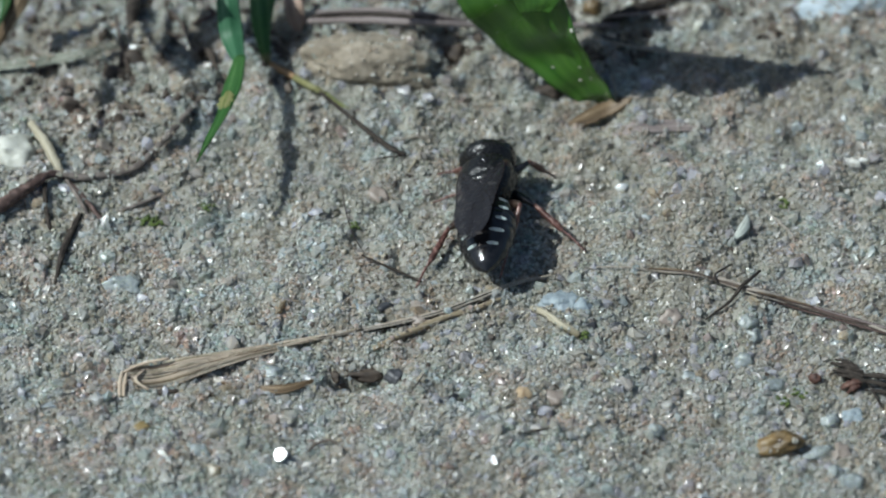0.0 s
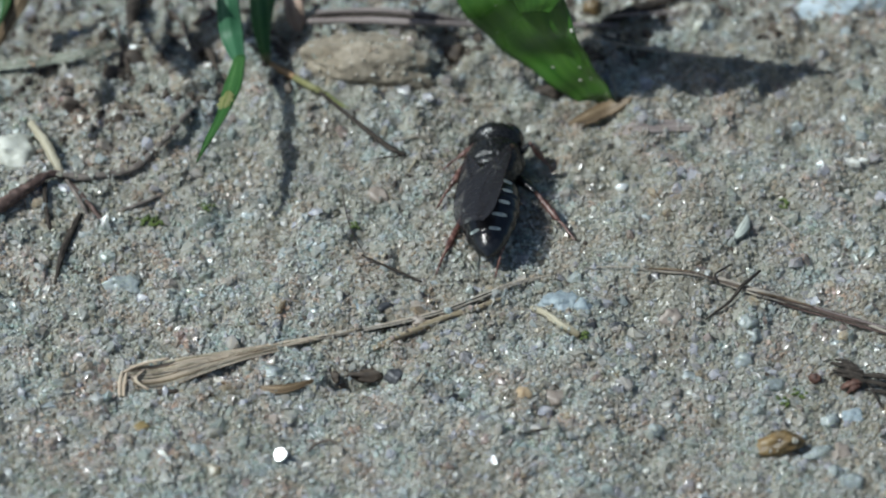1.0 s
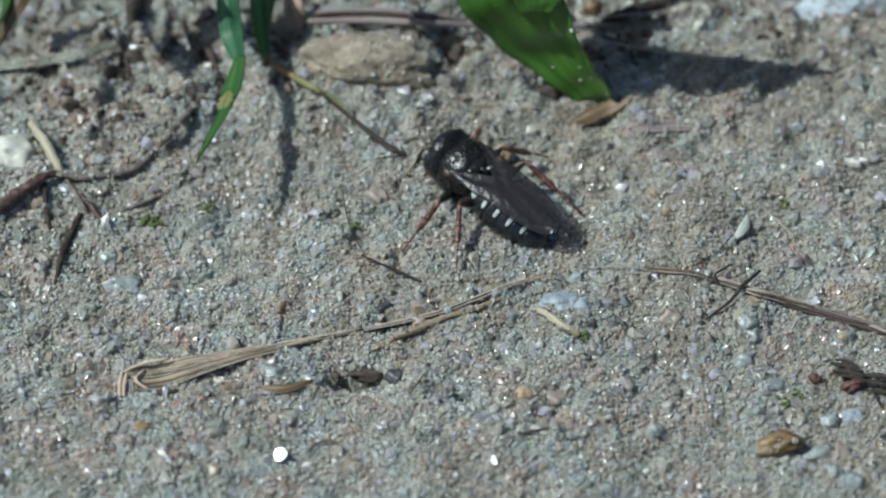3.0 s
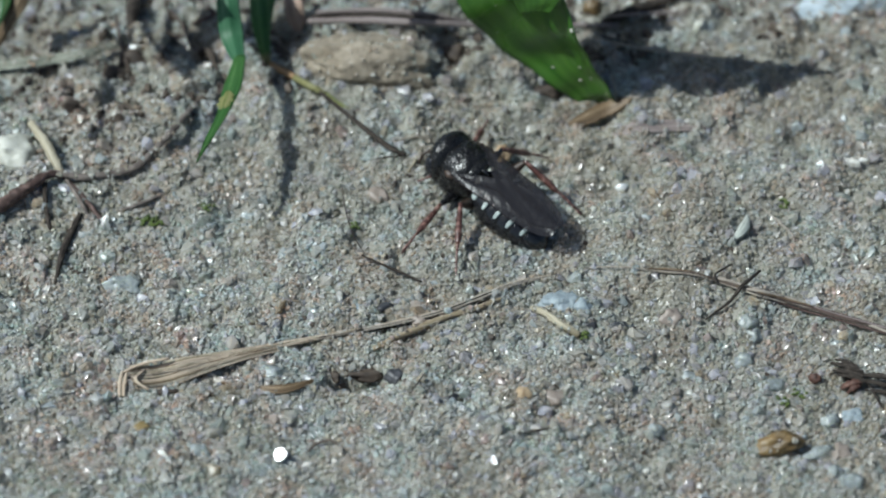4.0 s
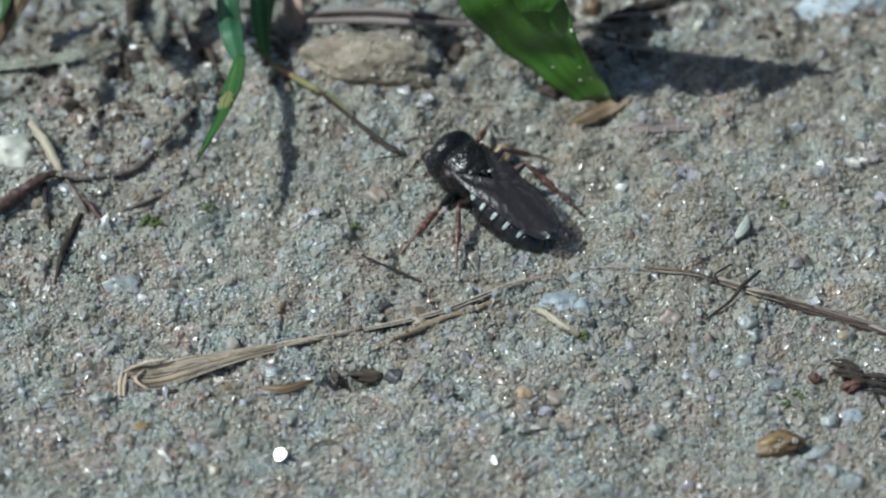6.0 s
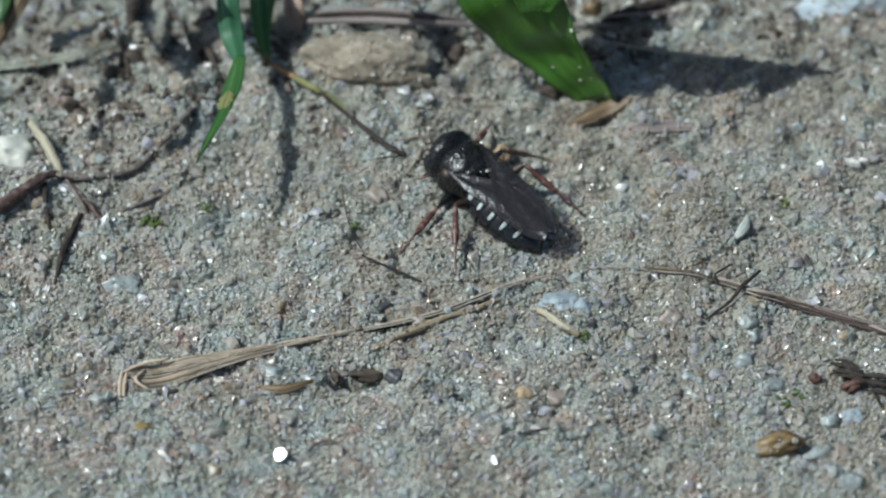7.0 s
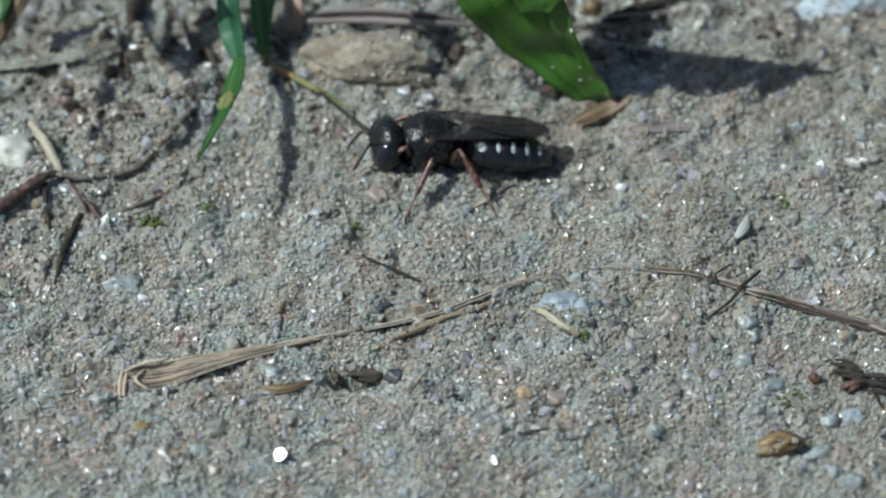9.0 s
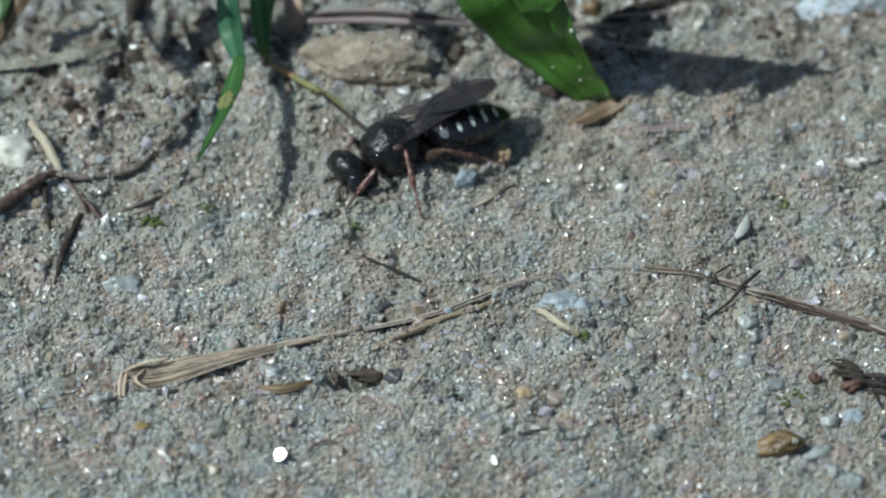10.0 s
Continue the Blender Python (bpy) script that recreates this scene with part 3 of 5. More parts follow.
def build_grass():
    tuft = holder("grass_tuft", (-6.58, 9.79, 0.76), "small tuft of bent green grass blades growing from the sand", "grass")
    away = Vector(tuft.location) / MM

    def stalk(points, widths, material, name="blade", flip=(1, 0.15, 0.1), label="", **more):
        bm = blade([Vector(p) - away for p in points], widths, [flip] * len(points), **more)
        return part(name, bm, material, tuft, label)

    stalk([(-8.03, 10.71, 4.14), (-7.91, 9.04, 3.97), (-7.74, 8.12, 3.13), (-7.47, 6.87, 3.00)], [0.42, 0.42, 0.43, 0.22], BLADE_BLUE, fold=0.25, ridges=0.02, thick=0.07, seed=1)
    stalk([(-7.43, 7.01, 3.07), (-7.68, 5.24, 3.25), (-8.00, 3.38, 3.57), (-8.44, 2.04, 3.56), (-8.84, 1.09, 3.29)], [0.22, 0.35, 0.21, 0.14, 0.02], BLADE,
          fold=0.3, ridges=0.035, thick=0.07, seed=2)
    stalk([(-7.76, 4.72, 3.40), (-7.83, 4.35, 3.46), (-7.90, 3.98, 3.52), (-7.95, 3.62, 3.57)], [0.10, 0.25, 0.24, 0.12], BLADE_YELLOW, name="kink", fold=0.3, ridges=0.03, thick=0.09, seed=21, ragged=0.35,
          label="bleached kink of a blade")
    stalk([(-6.90, 12.38, 2.66), (-6.81, 10.77, 2.41), (-6.72, 9.69, 1.98), (-6.52, 9.08, 0.84)], [0.38, 0.36, 0.30, 0.14], BLADE, fold=0.25, ridges=0.02, thick=0.07, seed=3,
          label="darker shaded blade")
    stalk([(-6.42, 12.12, 2.33), (-6.47, 11.67, 1.32), (-6.56, 9.84, 1.57), (-6.48, 9.07, 0.79)], [0.2, 0.2, 0.18, 0.12], BLADE, fold=0.25, thick=0.07, seed=4)
    for k, (pts, radii, material, words) in enumerate((
            (((-6.39, 9.03, 0.84), (-5.97, 8.72, 0.75), (-5.42, 8.29, 0.75)), (0.07, 0.13, 0.13), ORANGE_BASE, "orange-brown base of a shoot"),
            (((-5.46, 8.29, 0.77), (-4.9, 7.43, 1.17), (-4.28, 7.12, 1.01)), (0.13, 0.135, 0.10), BLADE, "thin green shoot lying on the sand"),
            (((-4.32, 7.14, 1.03), (-3.86, 6.9, 0.81), (-3.4, 6.6, 0.69)), (0.10, 0.08, 0.05), BLADE_YELLOW, "yellowing tip of a shoot"))):
        part("shoot", tube([Vector(p) - away for p in pts], radii, 8, 5, 0.15, 6 + k), material, tuft, words)
    # unseen taller blades, added where their shadows should darken the sand
    stalk([(-17.99, 9.92, 9.27), (-18.08, 8.42, 8.55), (-18.21, 6.42, 8.49), (-18.49, 3.69, 8.59)], [0.25, 0.4, 0.25, 0.2], BLADE, fold=0.2, thick=0.07, seed=8, flip=(1, 0.4, 0))
    stalk([(-13.58, 11.54, 7.21), (-13.41, 10.25, 6.27), (-13.47, 9.37, 5.59), (-13.34, 7.05, 6.40)], [0.6, 0.8, 0.7, 0.1], BLADE, fold=0.2, thick=0.07, seed=9, flip=(1, 0.2, 0))
    stalk([(-16.35, 11.50, 9.27), (-16.53, 10.82, 8.22), (-16.77, 8.85, 8.67)], [0.2, 0.32, 0.1], BLADE, fold=0.2, thick=0.07, seed=14, flip=(1, 0.5, 0))
    stalk([(-11.89, 11.85, 7.22), (-12.04, 10.35, 6.64), (-12.00, 8.04, 6.69)], [0.4, 0.5, 0.15], BLADE, fold=0.2, thick=0.07, seed=15, flip=(1, 0.3, 0))
    stalk([(-10.45, 11.32, 6.69), (-10.24, 10.71, 5.53), (-10.28, 8.07, 6.55)], [0.5, 0.85, 0.4], BLADE, fold=0.2, thick=0.07, seed=17)
    stalk([(-6.04, 11.19, 8.25), (-5.77, 9.71, 8.17), (-5.44, 8.95, 7.55)], [0.3, 0.45, 0.1], BLADE, fold=0.2, thick=0.07, seed=12)


def build_corner_leaf():
    bm = blade([(-15.09, 11.04, 3.85), (-15.63, 10.48, 2.81), (-16.11, 9.77, 2.05), (-16.51, 9.38, 1.13)], [0.55, 0.5, 0.36, 0.1], [(1, 0.2, 0.2)] * 4, fold=0.3, ridges=0.02, seed=5)
    thing("withered_leaf", bm, STRAW_BROWN, "withered brown and greenish leaf blade bent over the sand", "leaf")
    bm = blade([(-16.26, 11.31, 3.05), (-16.26, 10.06, 2.77), (-16.50, 9.23, 2.12)], [0.35, 0.3, 0.05], [(1, 0.2, 0.2)] * 3, fold=0.3, seed=6)
    thing("grass", bm, BLADE_DARK, "short dull green grass blade beside a withered leaf", "grass")


# ---- litter ----
def lie(points, clear=0.0):
    """The points, raised where they would sink below the sand."""
    return [(x, y, max(z, float(H(x, y)) + clear)) for x, y, z in points]


def stick(name, points, radii, material, label, category, seed, **more):
    points = [lie([p], 0.45 * r)[0] for p, r in zip(points, radii)]
    return thing(name, tube(points, radii, seed=seed, **more), material, label, category)


def bundle(holder_ob, points, widths, strands, radius, seed, lift=0.05, materials=None, name="strand"):
    """Parallel fibres that make up a split stem; widths: half the spread across it at each point."""
    rng = random.Random(seed)
    base = Vector(holder_ob.location) / MM
    pts = [Vector(p) - base for p in lie(points, 0.02)]
    for k in range(strands):
        u = (2 * k / max(1, strands - 1) - 1) + rng.uniform(-0.12, 0.12)
        line = []
        for i, p in enumerate(pts):
            ahead = (pts[min(i + 1, len(pts) - 1)] - pts[max(i - 1, 0)]).normalized()
            side = ahead.cross(Vector((0, 0, 1))).normalized()
            line.append(p - side * (u * widths[i] + rng.uniform(-0.025, 0.025)) + Vector((0, 0, lift * (1 - u * u) + rng.uniform(-0.02, 0.03))))
        if rng.random() < 0.3:
            line = line[:-1] if len(line) > 3 else line
        r = radius * rng.uniform(0.7, 1.25)
        radii = [r * rng.uniform(0.75, 1.1) for _ in line]
        radii[0], radii[-1] = r * 0.5, r * 0.4
        materials = materials or (STRAW, STRAW_GREY, STRAW_YELLOW)
        material = materials[k % len(materials)]
        part(name, tube(line, radii, 6, 7, 0.22, seed * 31 + k, flat=0.6), material, holder_ob)


def build_litter():
    # the long straw: a split, flattened end and a thin stem that runs on to the right
    straw = holder("straw", (-3.71, -4.35, -0.03), "long dry grass stem with a flattened frayed end on the sand", "straw")
    away = Vector(straw.location) / MM
    bundle(straw, ((-11.04, -6.76, 0.21), (-9.99, -6.49, 0.12), (-8.69, -6.29, 0.37), (-7.10, -5.61, 0.23), (-5.31, -4.88, 0.04), (-2.90, -4.28, 0.13)), (0.54, 0.62, 0.46, 0.25, 0.12, 0.05), 34, 0.036, 21,
           materials=(STRAW, STRAW_PALE, STRAW_GREY, STRAW, STRAW_BROWN, STRAW_GREY, STRAW, STRAW_YELLOW, STRAW, STRAW_PALE), lift=0.06)
    for k, pts in enumerate((((-11.41, -7.74, 0.24), (-11.42, -7.18, 0.30), (-11.36, -6.56, 0.30)), ((-11.27, -7.71, 0.21), (-11.26, -7.21, 0.27), (-11.20, -6.57, 0.25)),
                             ((-11.34, -6.60, 0.28), (-10.69, -6.25, 0.36), (-9.69, -6.10, 0.52)), ((-10.59, -6.46, 0.28), (-10.86, -7.08, 0.42), (-10.42, -7.46, 0.30)))):
        part("strand", tube([Vector(p) - away for p in pts], [0.05, 0.07, 0.05], 6, 5, 0.2, 30 + k), STRAW, straw)
    # its TWIG strand puts the shaded gap between pale fibres into the colour
    bundle(straw, ((-5.31, -4.88, 0.04), (-3.71, -4.51, 0.13), (-1.90, -3.95, 0.08), (-0.08, -3.41, 0.17), (1.33, -2.82, 0.33), (2.45, -1.98, 0.14), (4.09, -1.24, -0.08)),
           (0.04, 0.05, 0.06, 0.08, 0.08, 0.06, 0.02), 4, 0.042, 22, lift=0.03, materials=(STRAW_GREY, TWIG, STRAW_GREY, STRAW))
    bundle(straw, ((-2.70, -4.27, 0.00), (-1.29, -3.80, -0.07), (0.32, -3.46, 0.09), (1.94, -2.67, 0.16)), (0.04, 0.04, 0.04, 0.03), 2, 0.04, 23, materials=(TWIG,), lift=0)

    yellow = stick("straw", [(-2.49, -5.18, 0.06), (-1.29, -4.36, 0.04), (0.12, -3.69, 0.17), (1.54, -3.07, 0.18), (2.51, -2.40, 0.09)], [0.09, 0.12, 0.11, 0.09, 0.05], STRAW_YELLOW,
                   "short yellow straw lying beside a longer stem", "straw", 24, rough=0.3, segments=12)
    crusted(yellow, 240, 46)
    stick("straw", [(4.50, -0.98, -0.21), (5.62, -1.00, 0.06), (6.52, -1.18, 0.23), (7.35, -1.44, 0.37)], [0.015, 0.03, 0.035, 0.03], STRAW_GREY,
          "thin pale dry stem half buried in sand", "straw", 25)
    stem = holder("straw", (12.28, -2.61, -0.04), "dark brown split dry stem with bleached patches on sand", "straw")
    away = Vector(stem.location) / MM
    bundle(stem, ((7.31, -1.38, 0.34), (8.04, -1.49, 0.37), (8.95, -1.66, 0.39), (9.75, -1.92, 0.31)), (0.03, 0.08, 0.09, 0.06), 4, 0.042, 26,
           materials=(STRAW_GREY, ROOT, STRAW_BROWN, ROOT), lift=0.04)
    bundle(stem, ((9.55, -1.81, 0.30), (10.45, -2.27, 0.36), (11.34, -2.78, 0.49), (12.26, -2.77, 0.14), (13.27, -3.01, 0.01)), (0.05, 0.09, 0.12, 0.12, 0.06), 5, 0.05, 126,
           materials=(STRAW_GREY, ROOT, STRAW_BROWN, ROOT), lift=0.05)
    bundle(stem, ((11.65, -2.77, 0.29), (12.87, -2.96, 0.01), (14.06, -3.47, 0.01), (15.24, -4.06, 0.11), (16.62, -4.71, 0.21)), (0.08, 0.13, 0.14, 0.13, 0.12), 5, 0.058, 127,
           materials=(RED_ROOT, ROOT, RED_ROOT, STEM, RED_ROOT), lift=0.05)
    for k, pts in enumerate((((9.70, -1.77, 0.38), (10.09, -1.99, 0.40), (10.54, -2.11, 0.37)), ((10.60, -2.48, 0.43), (11.34, -2.74, 0.57), (12.22, -2.69, 0.20)))):
        part("bark_strip", tube([Vector(p) - away for p in pts], [0.04, 0.09, 0.04], 6, 5, 0.25, 130 + k, flat=0.5), STRAW_GREY, stem, "bleached bark strip")
    stick("straw", [(14.66, -3.62, -0.07), (15.34, -4.08, 0.10), (16.42, -4.77, 0.16)], [0.03, 0.05, 0.05], STRAW_GREY, "pale split end of a dry stem", "straw", 27)
    stick("twig", [(9.37, -3.70, 0.07), (10.22, -3.09, 0.34), (10.74, -2.53, 0.65), (11.38, -1.56, 0.41)], [0.035, 0.06, 0.075, 0.05], TWIG, "thin dark twig crossing a dry stem", "twig", 28)
    stick("twig", [(9.88, -2.36, 0.45), (9.75, -1.90, 0.51), (10.06, -1.57, 0.53), (10.40, -1.14, 0.34)], [0.03, 0.04, 0.04, 0.025], TWIG, "small hooked dark twig on sand", "twig", 29)
    cream = stick("straw", [(3.16, -3.04, 0.01), (3.66, -3.48, 0.16), (4.25, -4.21, 0.28), (4.87, -4.57, 0.13)], [0.08, 0.13, 0.14, 0.13], STRAW_PALE,
                  "curved pale yellow straw fragment", "straw", 30, rough=0.25, segments=12)
    crusted(cream, 241, 14)
    stick("twig", [(-2.93, -0.53, 0.20), (-2.11, -1.11, 0.25), (-1.40, -1.47, 0.18), (-0.77, -1.89, 0.19)], [0.03, 0.05, 0.05, 0.035], TWIG, "thin dark twig lying on the sand", "twig", 31)
    stick("twig", [(-3.68, 2.82, 0.45), (-3.52, 1.62, 0.32), (-3.25, 0.57, 0.19), (-2.83, -0.46, 0.19)], [0.02, 0.026, 0.026, 0.02], TWIG, "hair-thin dark rootlet on sand", "twig", 32)
    # twig beside the insect
    stick("twig", [(-4.53, 7.12, 1.15), (-3.71, 6.39, 0.92), (-2.67, 5.28, 0.82), (-1.94, 4.37, 0.91), (-1.36, 4.10, 0.82)], [0.07, 0.08, 0.095, 0.11, 0.07], TWIG,
          "dark weathered twig lying on the sand", "twig", 33)
    stick("twig", [(-2.97, 4.19, 0.37), (-2.25, 4.02, 0.73), (-1.48, 4.07, 0.82)], [0.02, 0.03, 0.035], TWIG, "thin dark side twig on sand", "twig", 34)
    # dry fragments under the leaf tip
    bm = blade(lie([(4.59, 6.51, 0.10), (5.33, 6.89, 0.17), (6.16, 7.28, 0.24), (6.91, 7.26, 0.59)], 0.06), [0.12, 0.42, 0.40, 0.12], [(0.35, 1, 0.35)] * 4, fold=0.1, ridges=0.04,
               thick=0.12, across=12, seed=35, ragged=0.15)
    thing("straw", bm, STRAW_BROWN, "tan ribbed straw fragment beneath a leaf tip", "straw")
    bm = blade(lie([(6.25, 5.97, 0.03), (7.18, 6.05, 0.35), (8.43, 6.30, 0.24), (9.68, 6.33, 0.10)], 0.06), [0.1, 0.3, 0.28, 0.1], [(0.1, 1, 0.2)] * 4, fold=0.1, ridges=0.03,
               thick=0.08, seed=36, ragged=0.15)
    crusted(thing("straw", bm, STEM, "faded flat straw fragment half sunk in sand", "straw"), 136, 60)
    bm = blade(lie([(0.45, 1.33, 0.22), (1.15, 2.10, 0.23), (1.97, 2.66, 0.26), (2.76, 3.49, -0.02)], 0.06), [0.12, 0.24, 0.22, 0.06], [(0.5, 1, 0.2)] * 4, fold=0.1, ridges=0.03, thick=0.1,
               seed=37, ragged=0.12)
    thing("straw", bm, STRAW_GREY, "short flat grey-tan straw fragment", "straw")
    bm = blade(lie([(-6.43, -7.37, 0.32), (-5.77, -7.45, 0.34), (-5.07, -7.17, 0.23), (-4.48, -6.72, 0.07)], 0.06), [0.08, 0.2, 0.17, 0.06], [(0.1, 1, 0.2)] * 4, fold=0.1, ridges=0.03, thick=0.1, seed=38)
    thing("straw", bm, STRAW_BROWN, "small brown straw fragment beside a hollow", "straw")
    stick("straw", [(11.41, 2.16, 0.17), (12.10, 1.37, 0.13), (12.76, 0.64, -0.03)], [0.02, 0.04, 0.03], STRAW_GREY, "thin pale straw splinter on sand", "straw", 39)
    stick("twig", [(-1.23, -7.92, 0.48), (-0.92, -7.36, 0.48), (-0.68, -6.89, 0.51)], [0.02, 0.03, 0.02], TWIG, "tiny dark splinter on sand", "twig", 40)
    stick("root", [(-4.73, -10.35, 0.12), (-4.44, -10.08, 0.24), (-3.94, -9.99, 0.32), (-3.52, -10.39, 0.30)], [0.04, 0.055, 0.05, 0.03], ROOT, "small curled brown rootlet", "root", 41)
    # a dark stick drawn for the shade of a crack
    stick("twig", [(2.60, -9.75, 0.41), (3.29, -9.55, 0.37), (4.08, -9.51, 0.50)], [0.03, 0.04, 0.03], TWIG, "dark stick standing in for a shaded crack in the sand", "twig", 42)
    # stems across the back
    stick("straw", [(-5.03, 11.57, 0.62), (-3.03, 11.31, 0.91), (-0.92, 10.70, 1.35), (1.18, 11.03, 0.94), (3.70, 11.41, 0.60), (6.55, 11.57, 0.40)], [0.11, 0.13, 0.12, 0.11, 0.10, 0.08], STEM,
          "grey-pink dry stem lying behind a clod", "straw", 43)
    stick("straw", [(-4.71, 11.75, 0.91), (-2.61, 11.62, 1.14), (-0.50, 11.32, 1.18), (0.97, 11.61, 0.53)], [0.08, 0.10, 0.10, 0.06], STEM, "thin pinkish dry stem on soil", "straw", 44)
    # added dark strip: the shade of the gap between the two stems
    stick("twig", [(-4.93, 11.80, 0.67), (-2.82, 11.55, 0.95), (-0.71, 11.18, 1.12), (0.97, 11.59, 0.43)], [0.08, 0.10, 0.09, 0.05], TWIG, "dark stem standing in for the shaded gap between pale stems", "twig", 48)
    stick("twig", [(5.79, 10.46, 0.72), (7.68, 10.11, 0.53), (9.75, 9.47, 0.77), (11.43, 9.55, 0.47)], [0.03, 0.06, 0.05, 0.02], STRAW_GREY, "thin grey stem above the shaded sand", "twig", 45)
    bm = blade(lie([(-5.82, 12.84, 1.40), (-5.60, 12.03, 1.14), (-5.48, 11.77, 0.53), (-5.40, 11.56, 0.12)], 0.06), [0.28, 0.36, 0.34, 0.12], [(1, 0, 0)] * 4, fold=-0.3, thick=0.12, seed=46)
    thing("husk", bm, HUSK, "pinkish-tan dry seed husk on end", "husk")
    bm = blade([(-16.64, 9.52, 0.22), (-15.64, 9.19, 0.66), (-14.53, 9.48, 0.56), (-13.37, 9.55, 0.78), (-12.34, 10.34, 0.49), (-11.26, 10.79, 0.48)], [0.22, 0.24, 0.24, 0.21, 0.16, 0.06], [(0.1, 1, 0.2)] * 6, fold=-0.2, ridges=0.03, thick=0.1, seed=47, ragged=0.2)
    crusted(thing("straw", bm, STRAW_GREEN, "flat pale grey-green dry blade sprinkled with sand", "straw"), 147, 90)
    # root system at the side
    root = holder("root", (-13.87, 3.35, 0.51), "branched brown root lying on the sand", "root")
    base = Vector(root.location) / MM
    for k, (pts, radii, material, words, grains) in enumerate((
            (((-16.53, 0.98, 0.64), (-15.64, 1.81, 0.79), (-14.94, 2.37, 0.93), (-14.29, 3.03, 0.85), (-13.69, 3.2, 0.59)), (0.2, 0.24, 0.2, 0.15, 0.09), RED_ROOT, "", 0),
            (((-14.1, 3.16, 0.81), (-13.03, 3.11, 0.6), (-11.92, 3.55, 0.41), (-11.11, 3.84, 0.51), (-10.56, 4.44, 0.73)), (0.10, 0.13, 0.14, 0.14, 0.11), SAND_ROOT, "thin grey rootlet dusted with sand", 26),
            (((-10.64, 4.33, 0.72), (-9.99, 4.98, 1.02), (-9.5, 5.91, 1.0), (-8.99, 7.22, 0.58)), (0.11, 0.13, 0.12, 0.06), SAND_ROOT, "thin grey rootlet dusted with sand", 18),
            (((-14.47, 2.76, 0.73), (-14.43, 2.07, 0.59), (-14.33, 1.42, 0.23), (-14.18, 0.6, 0.16)), (0.09, 0.1, 0.09, 0.05), TWIG, "", 0),
            (((-13.69, 2.99, 0.62), (-13.31, 2.28, 0.54), (-12.99, 1.66, 0.42), (-12.81, 1.3, 0.25)), (0.05, 0.08, 0.08, 0.05), SAND_ROOT, "", 0),
            (((-13.82, 3.24, 0.56), (-13.0, 2.16, 0.45), (-12.37, 1.3, 0.2), (-11.95, 0.97, 0.01)), (0.08, 0.09, 0.11, 0.06), RED_ROOT, "", 0),
            (((-13.14, 1.43, 0.41), (-13.45, 0.69, 0.15), (-13.72, -0.59, 0.32), (-13.94, -1.96, 0.09)), (0.09, 0.14, 0.12, 0.04), TWIG, "", 0),
            (((-13.42, 1.18, 0.25), (-13.55, 0.16, 0.16), (-13.76, -0.9, 0.05)), (0.04, 0.06, 0.03), STRAW_GREY, "", 0),
            (((-15.09, 5.8, 0.82), (-14.56, 4.61, 1.02), (-14.12, 3.75, 0.84), (-13.9, 3.26, 0.65)), (0.15, 0.19, 0.18, 0.12), STRAW_PALE, "pale cut stub of a stem", 0))):
        rootlet = part("rootlet", tube([Vector(p) - base for p in pts], radii, 8, 8, 0.2, 50 + k), material, root, words)
        if grains:
            crusted(rootlet, 150 + k, grains)
    for k, pts in enumerate((((-11.45, 11.55, 0.58), (-10.20, 11.54, 0.03), (-9.36, 11.36, 0.02)),
                             ((-10.43, 12.61, 0.48), (-9.79, 11.91, 0.25), (-9.09, 9.55, 0.42)), ((-12.21, 12.11, 0.50), (-11.94, 10.29, 0.59), (-11.59, 8.97, 0.38)))):
        stick("root", pts, (0.05, 0.07, 0.04), ROOT, "short brown rootlet on the soil", "root", 60 + k)

    # debris in the dark soil behind
    # made thick and dark to take in the shadow around the stub
    stick("root", [(-11.6, 14.02, -0.1), (-11.56, 12.3, 0.53), (-11.71, 11.4, 0.38)], [0.3, 0.28, 0.14], TWIG, "thick dark root stub in the soil, partly standing in for shadow", "root", 201)
    stick("straw", [(-11.32, 12.18, 0.19), (-10.53, 11.76, 0.05), (-9.96, 11.61, -0.28), (-9.58, 11.46, -0.19)], [0.07, 0.13, 0.11, 0.05], STEM, "short grey-pink stem fragment on soil", "straw", 202)
    stick("twig", [(5.95, 11.94, 0.17), (6.77, 11.99, 0.64), (7.73, 12.7, 0.4), (8.9, 12.98, 0.65)], [0.1, 0.2, 0.19, 0.1], TWIG, "dark rotten twig in the leaf shade", "twig", 203)
    stick("twig", [(6.24, 11.81, 0.63), (7.08, 11.79, 0.76), (8.56, 12.17, 0.53), (9.08, 12.01, 0.62)], [0.03, 0.06, 0.06, 0.03], STEM, "thin grey stem across a rotten twig", "twig", 204)
    stick("twig", [(5.84, 10.94, 0.45), (6.64, 10.69, 0.34), (7.43, 10.34, 0.38)], [0.04, 0.07, 0.06], TWIG, "thin dark stem in the leaf shade", "twig", 205)
    stick("straw", [(-11.82, 1.98, 0.0), (-11.05, 2.01, 0.31), (-10.45, 2.32, 0.36), (-10.11, 2.55, 0.3)], [0.04, 0.07, 0.06, 0.03], SAND_ROOT, "thin pale straw beside a mossy hollow", "straw", 206)
    stick("straw", [(-1.9, 5.08, 0.52), (-1.16, 5.3, 0.58), (-0.41, 5.39, 0.41)], [0.025, 0.045, 0.03], STRAW_GREY, "hair-thin pale straw beside a twig", "straw", 207)
    stick("straw", [(-1.28, 3.4, 0.58), (-1.01, 3.85, 0.78), (-0.74, 4.91, 0.51)], [0.03, 0.05, 0.03], STRAW_PALE, "short tan straw splinter on the sand", "straw", 208)
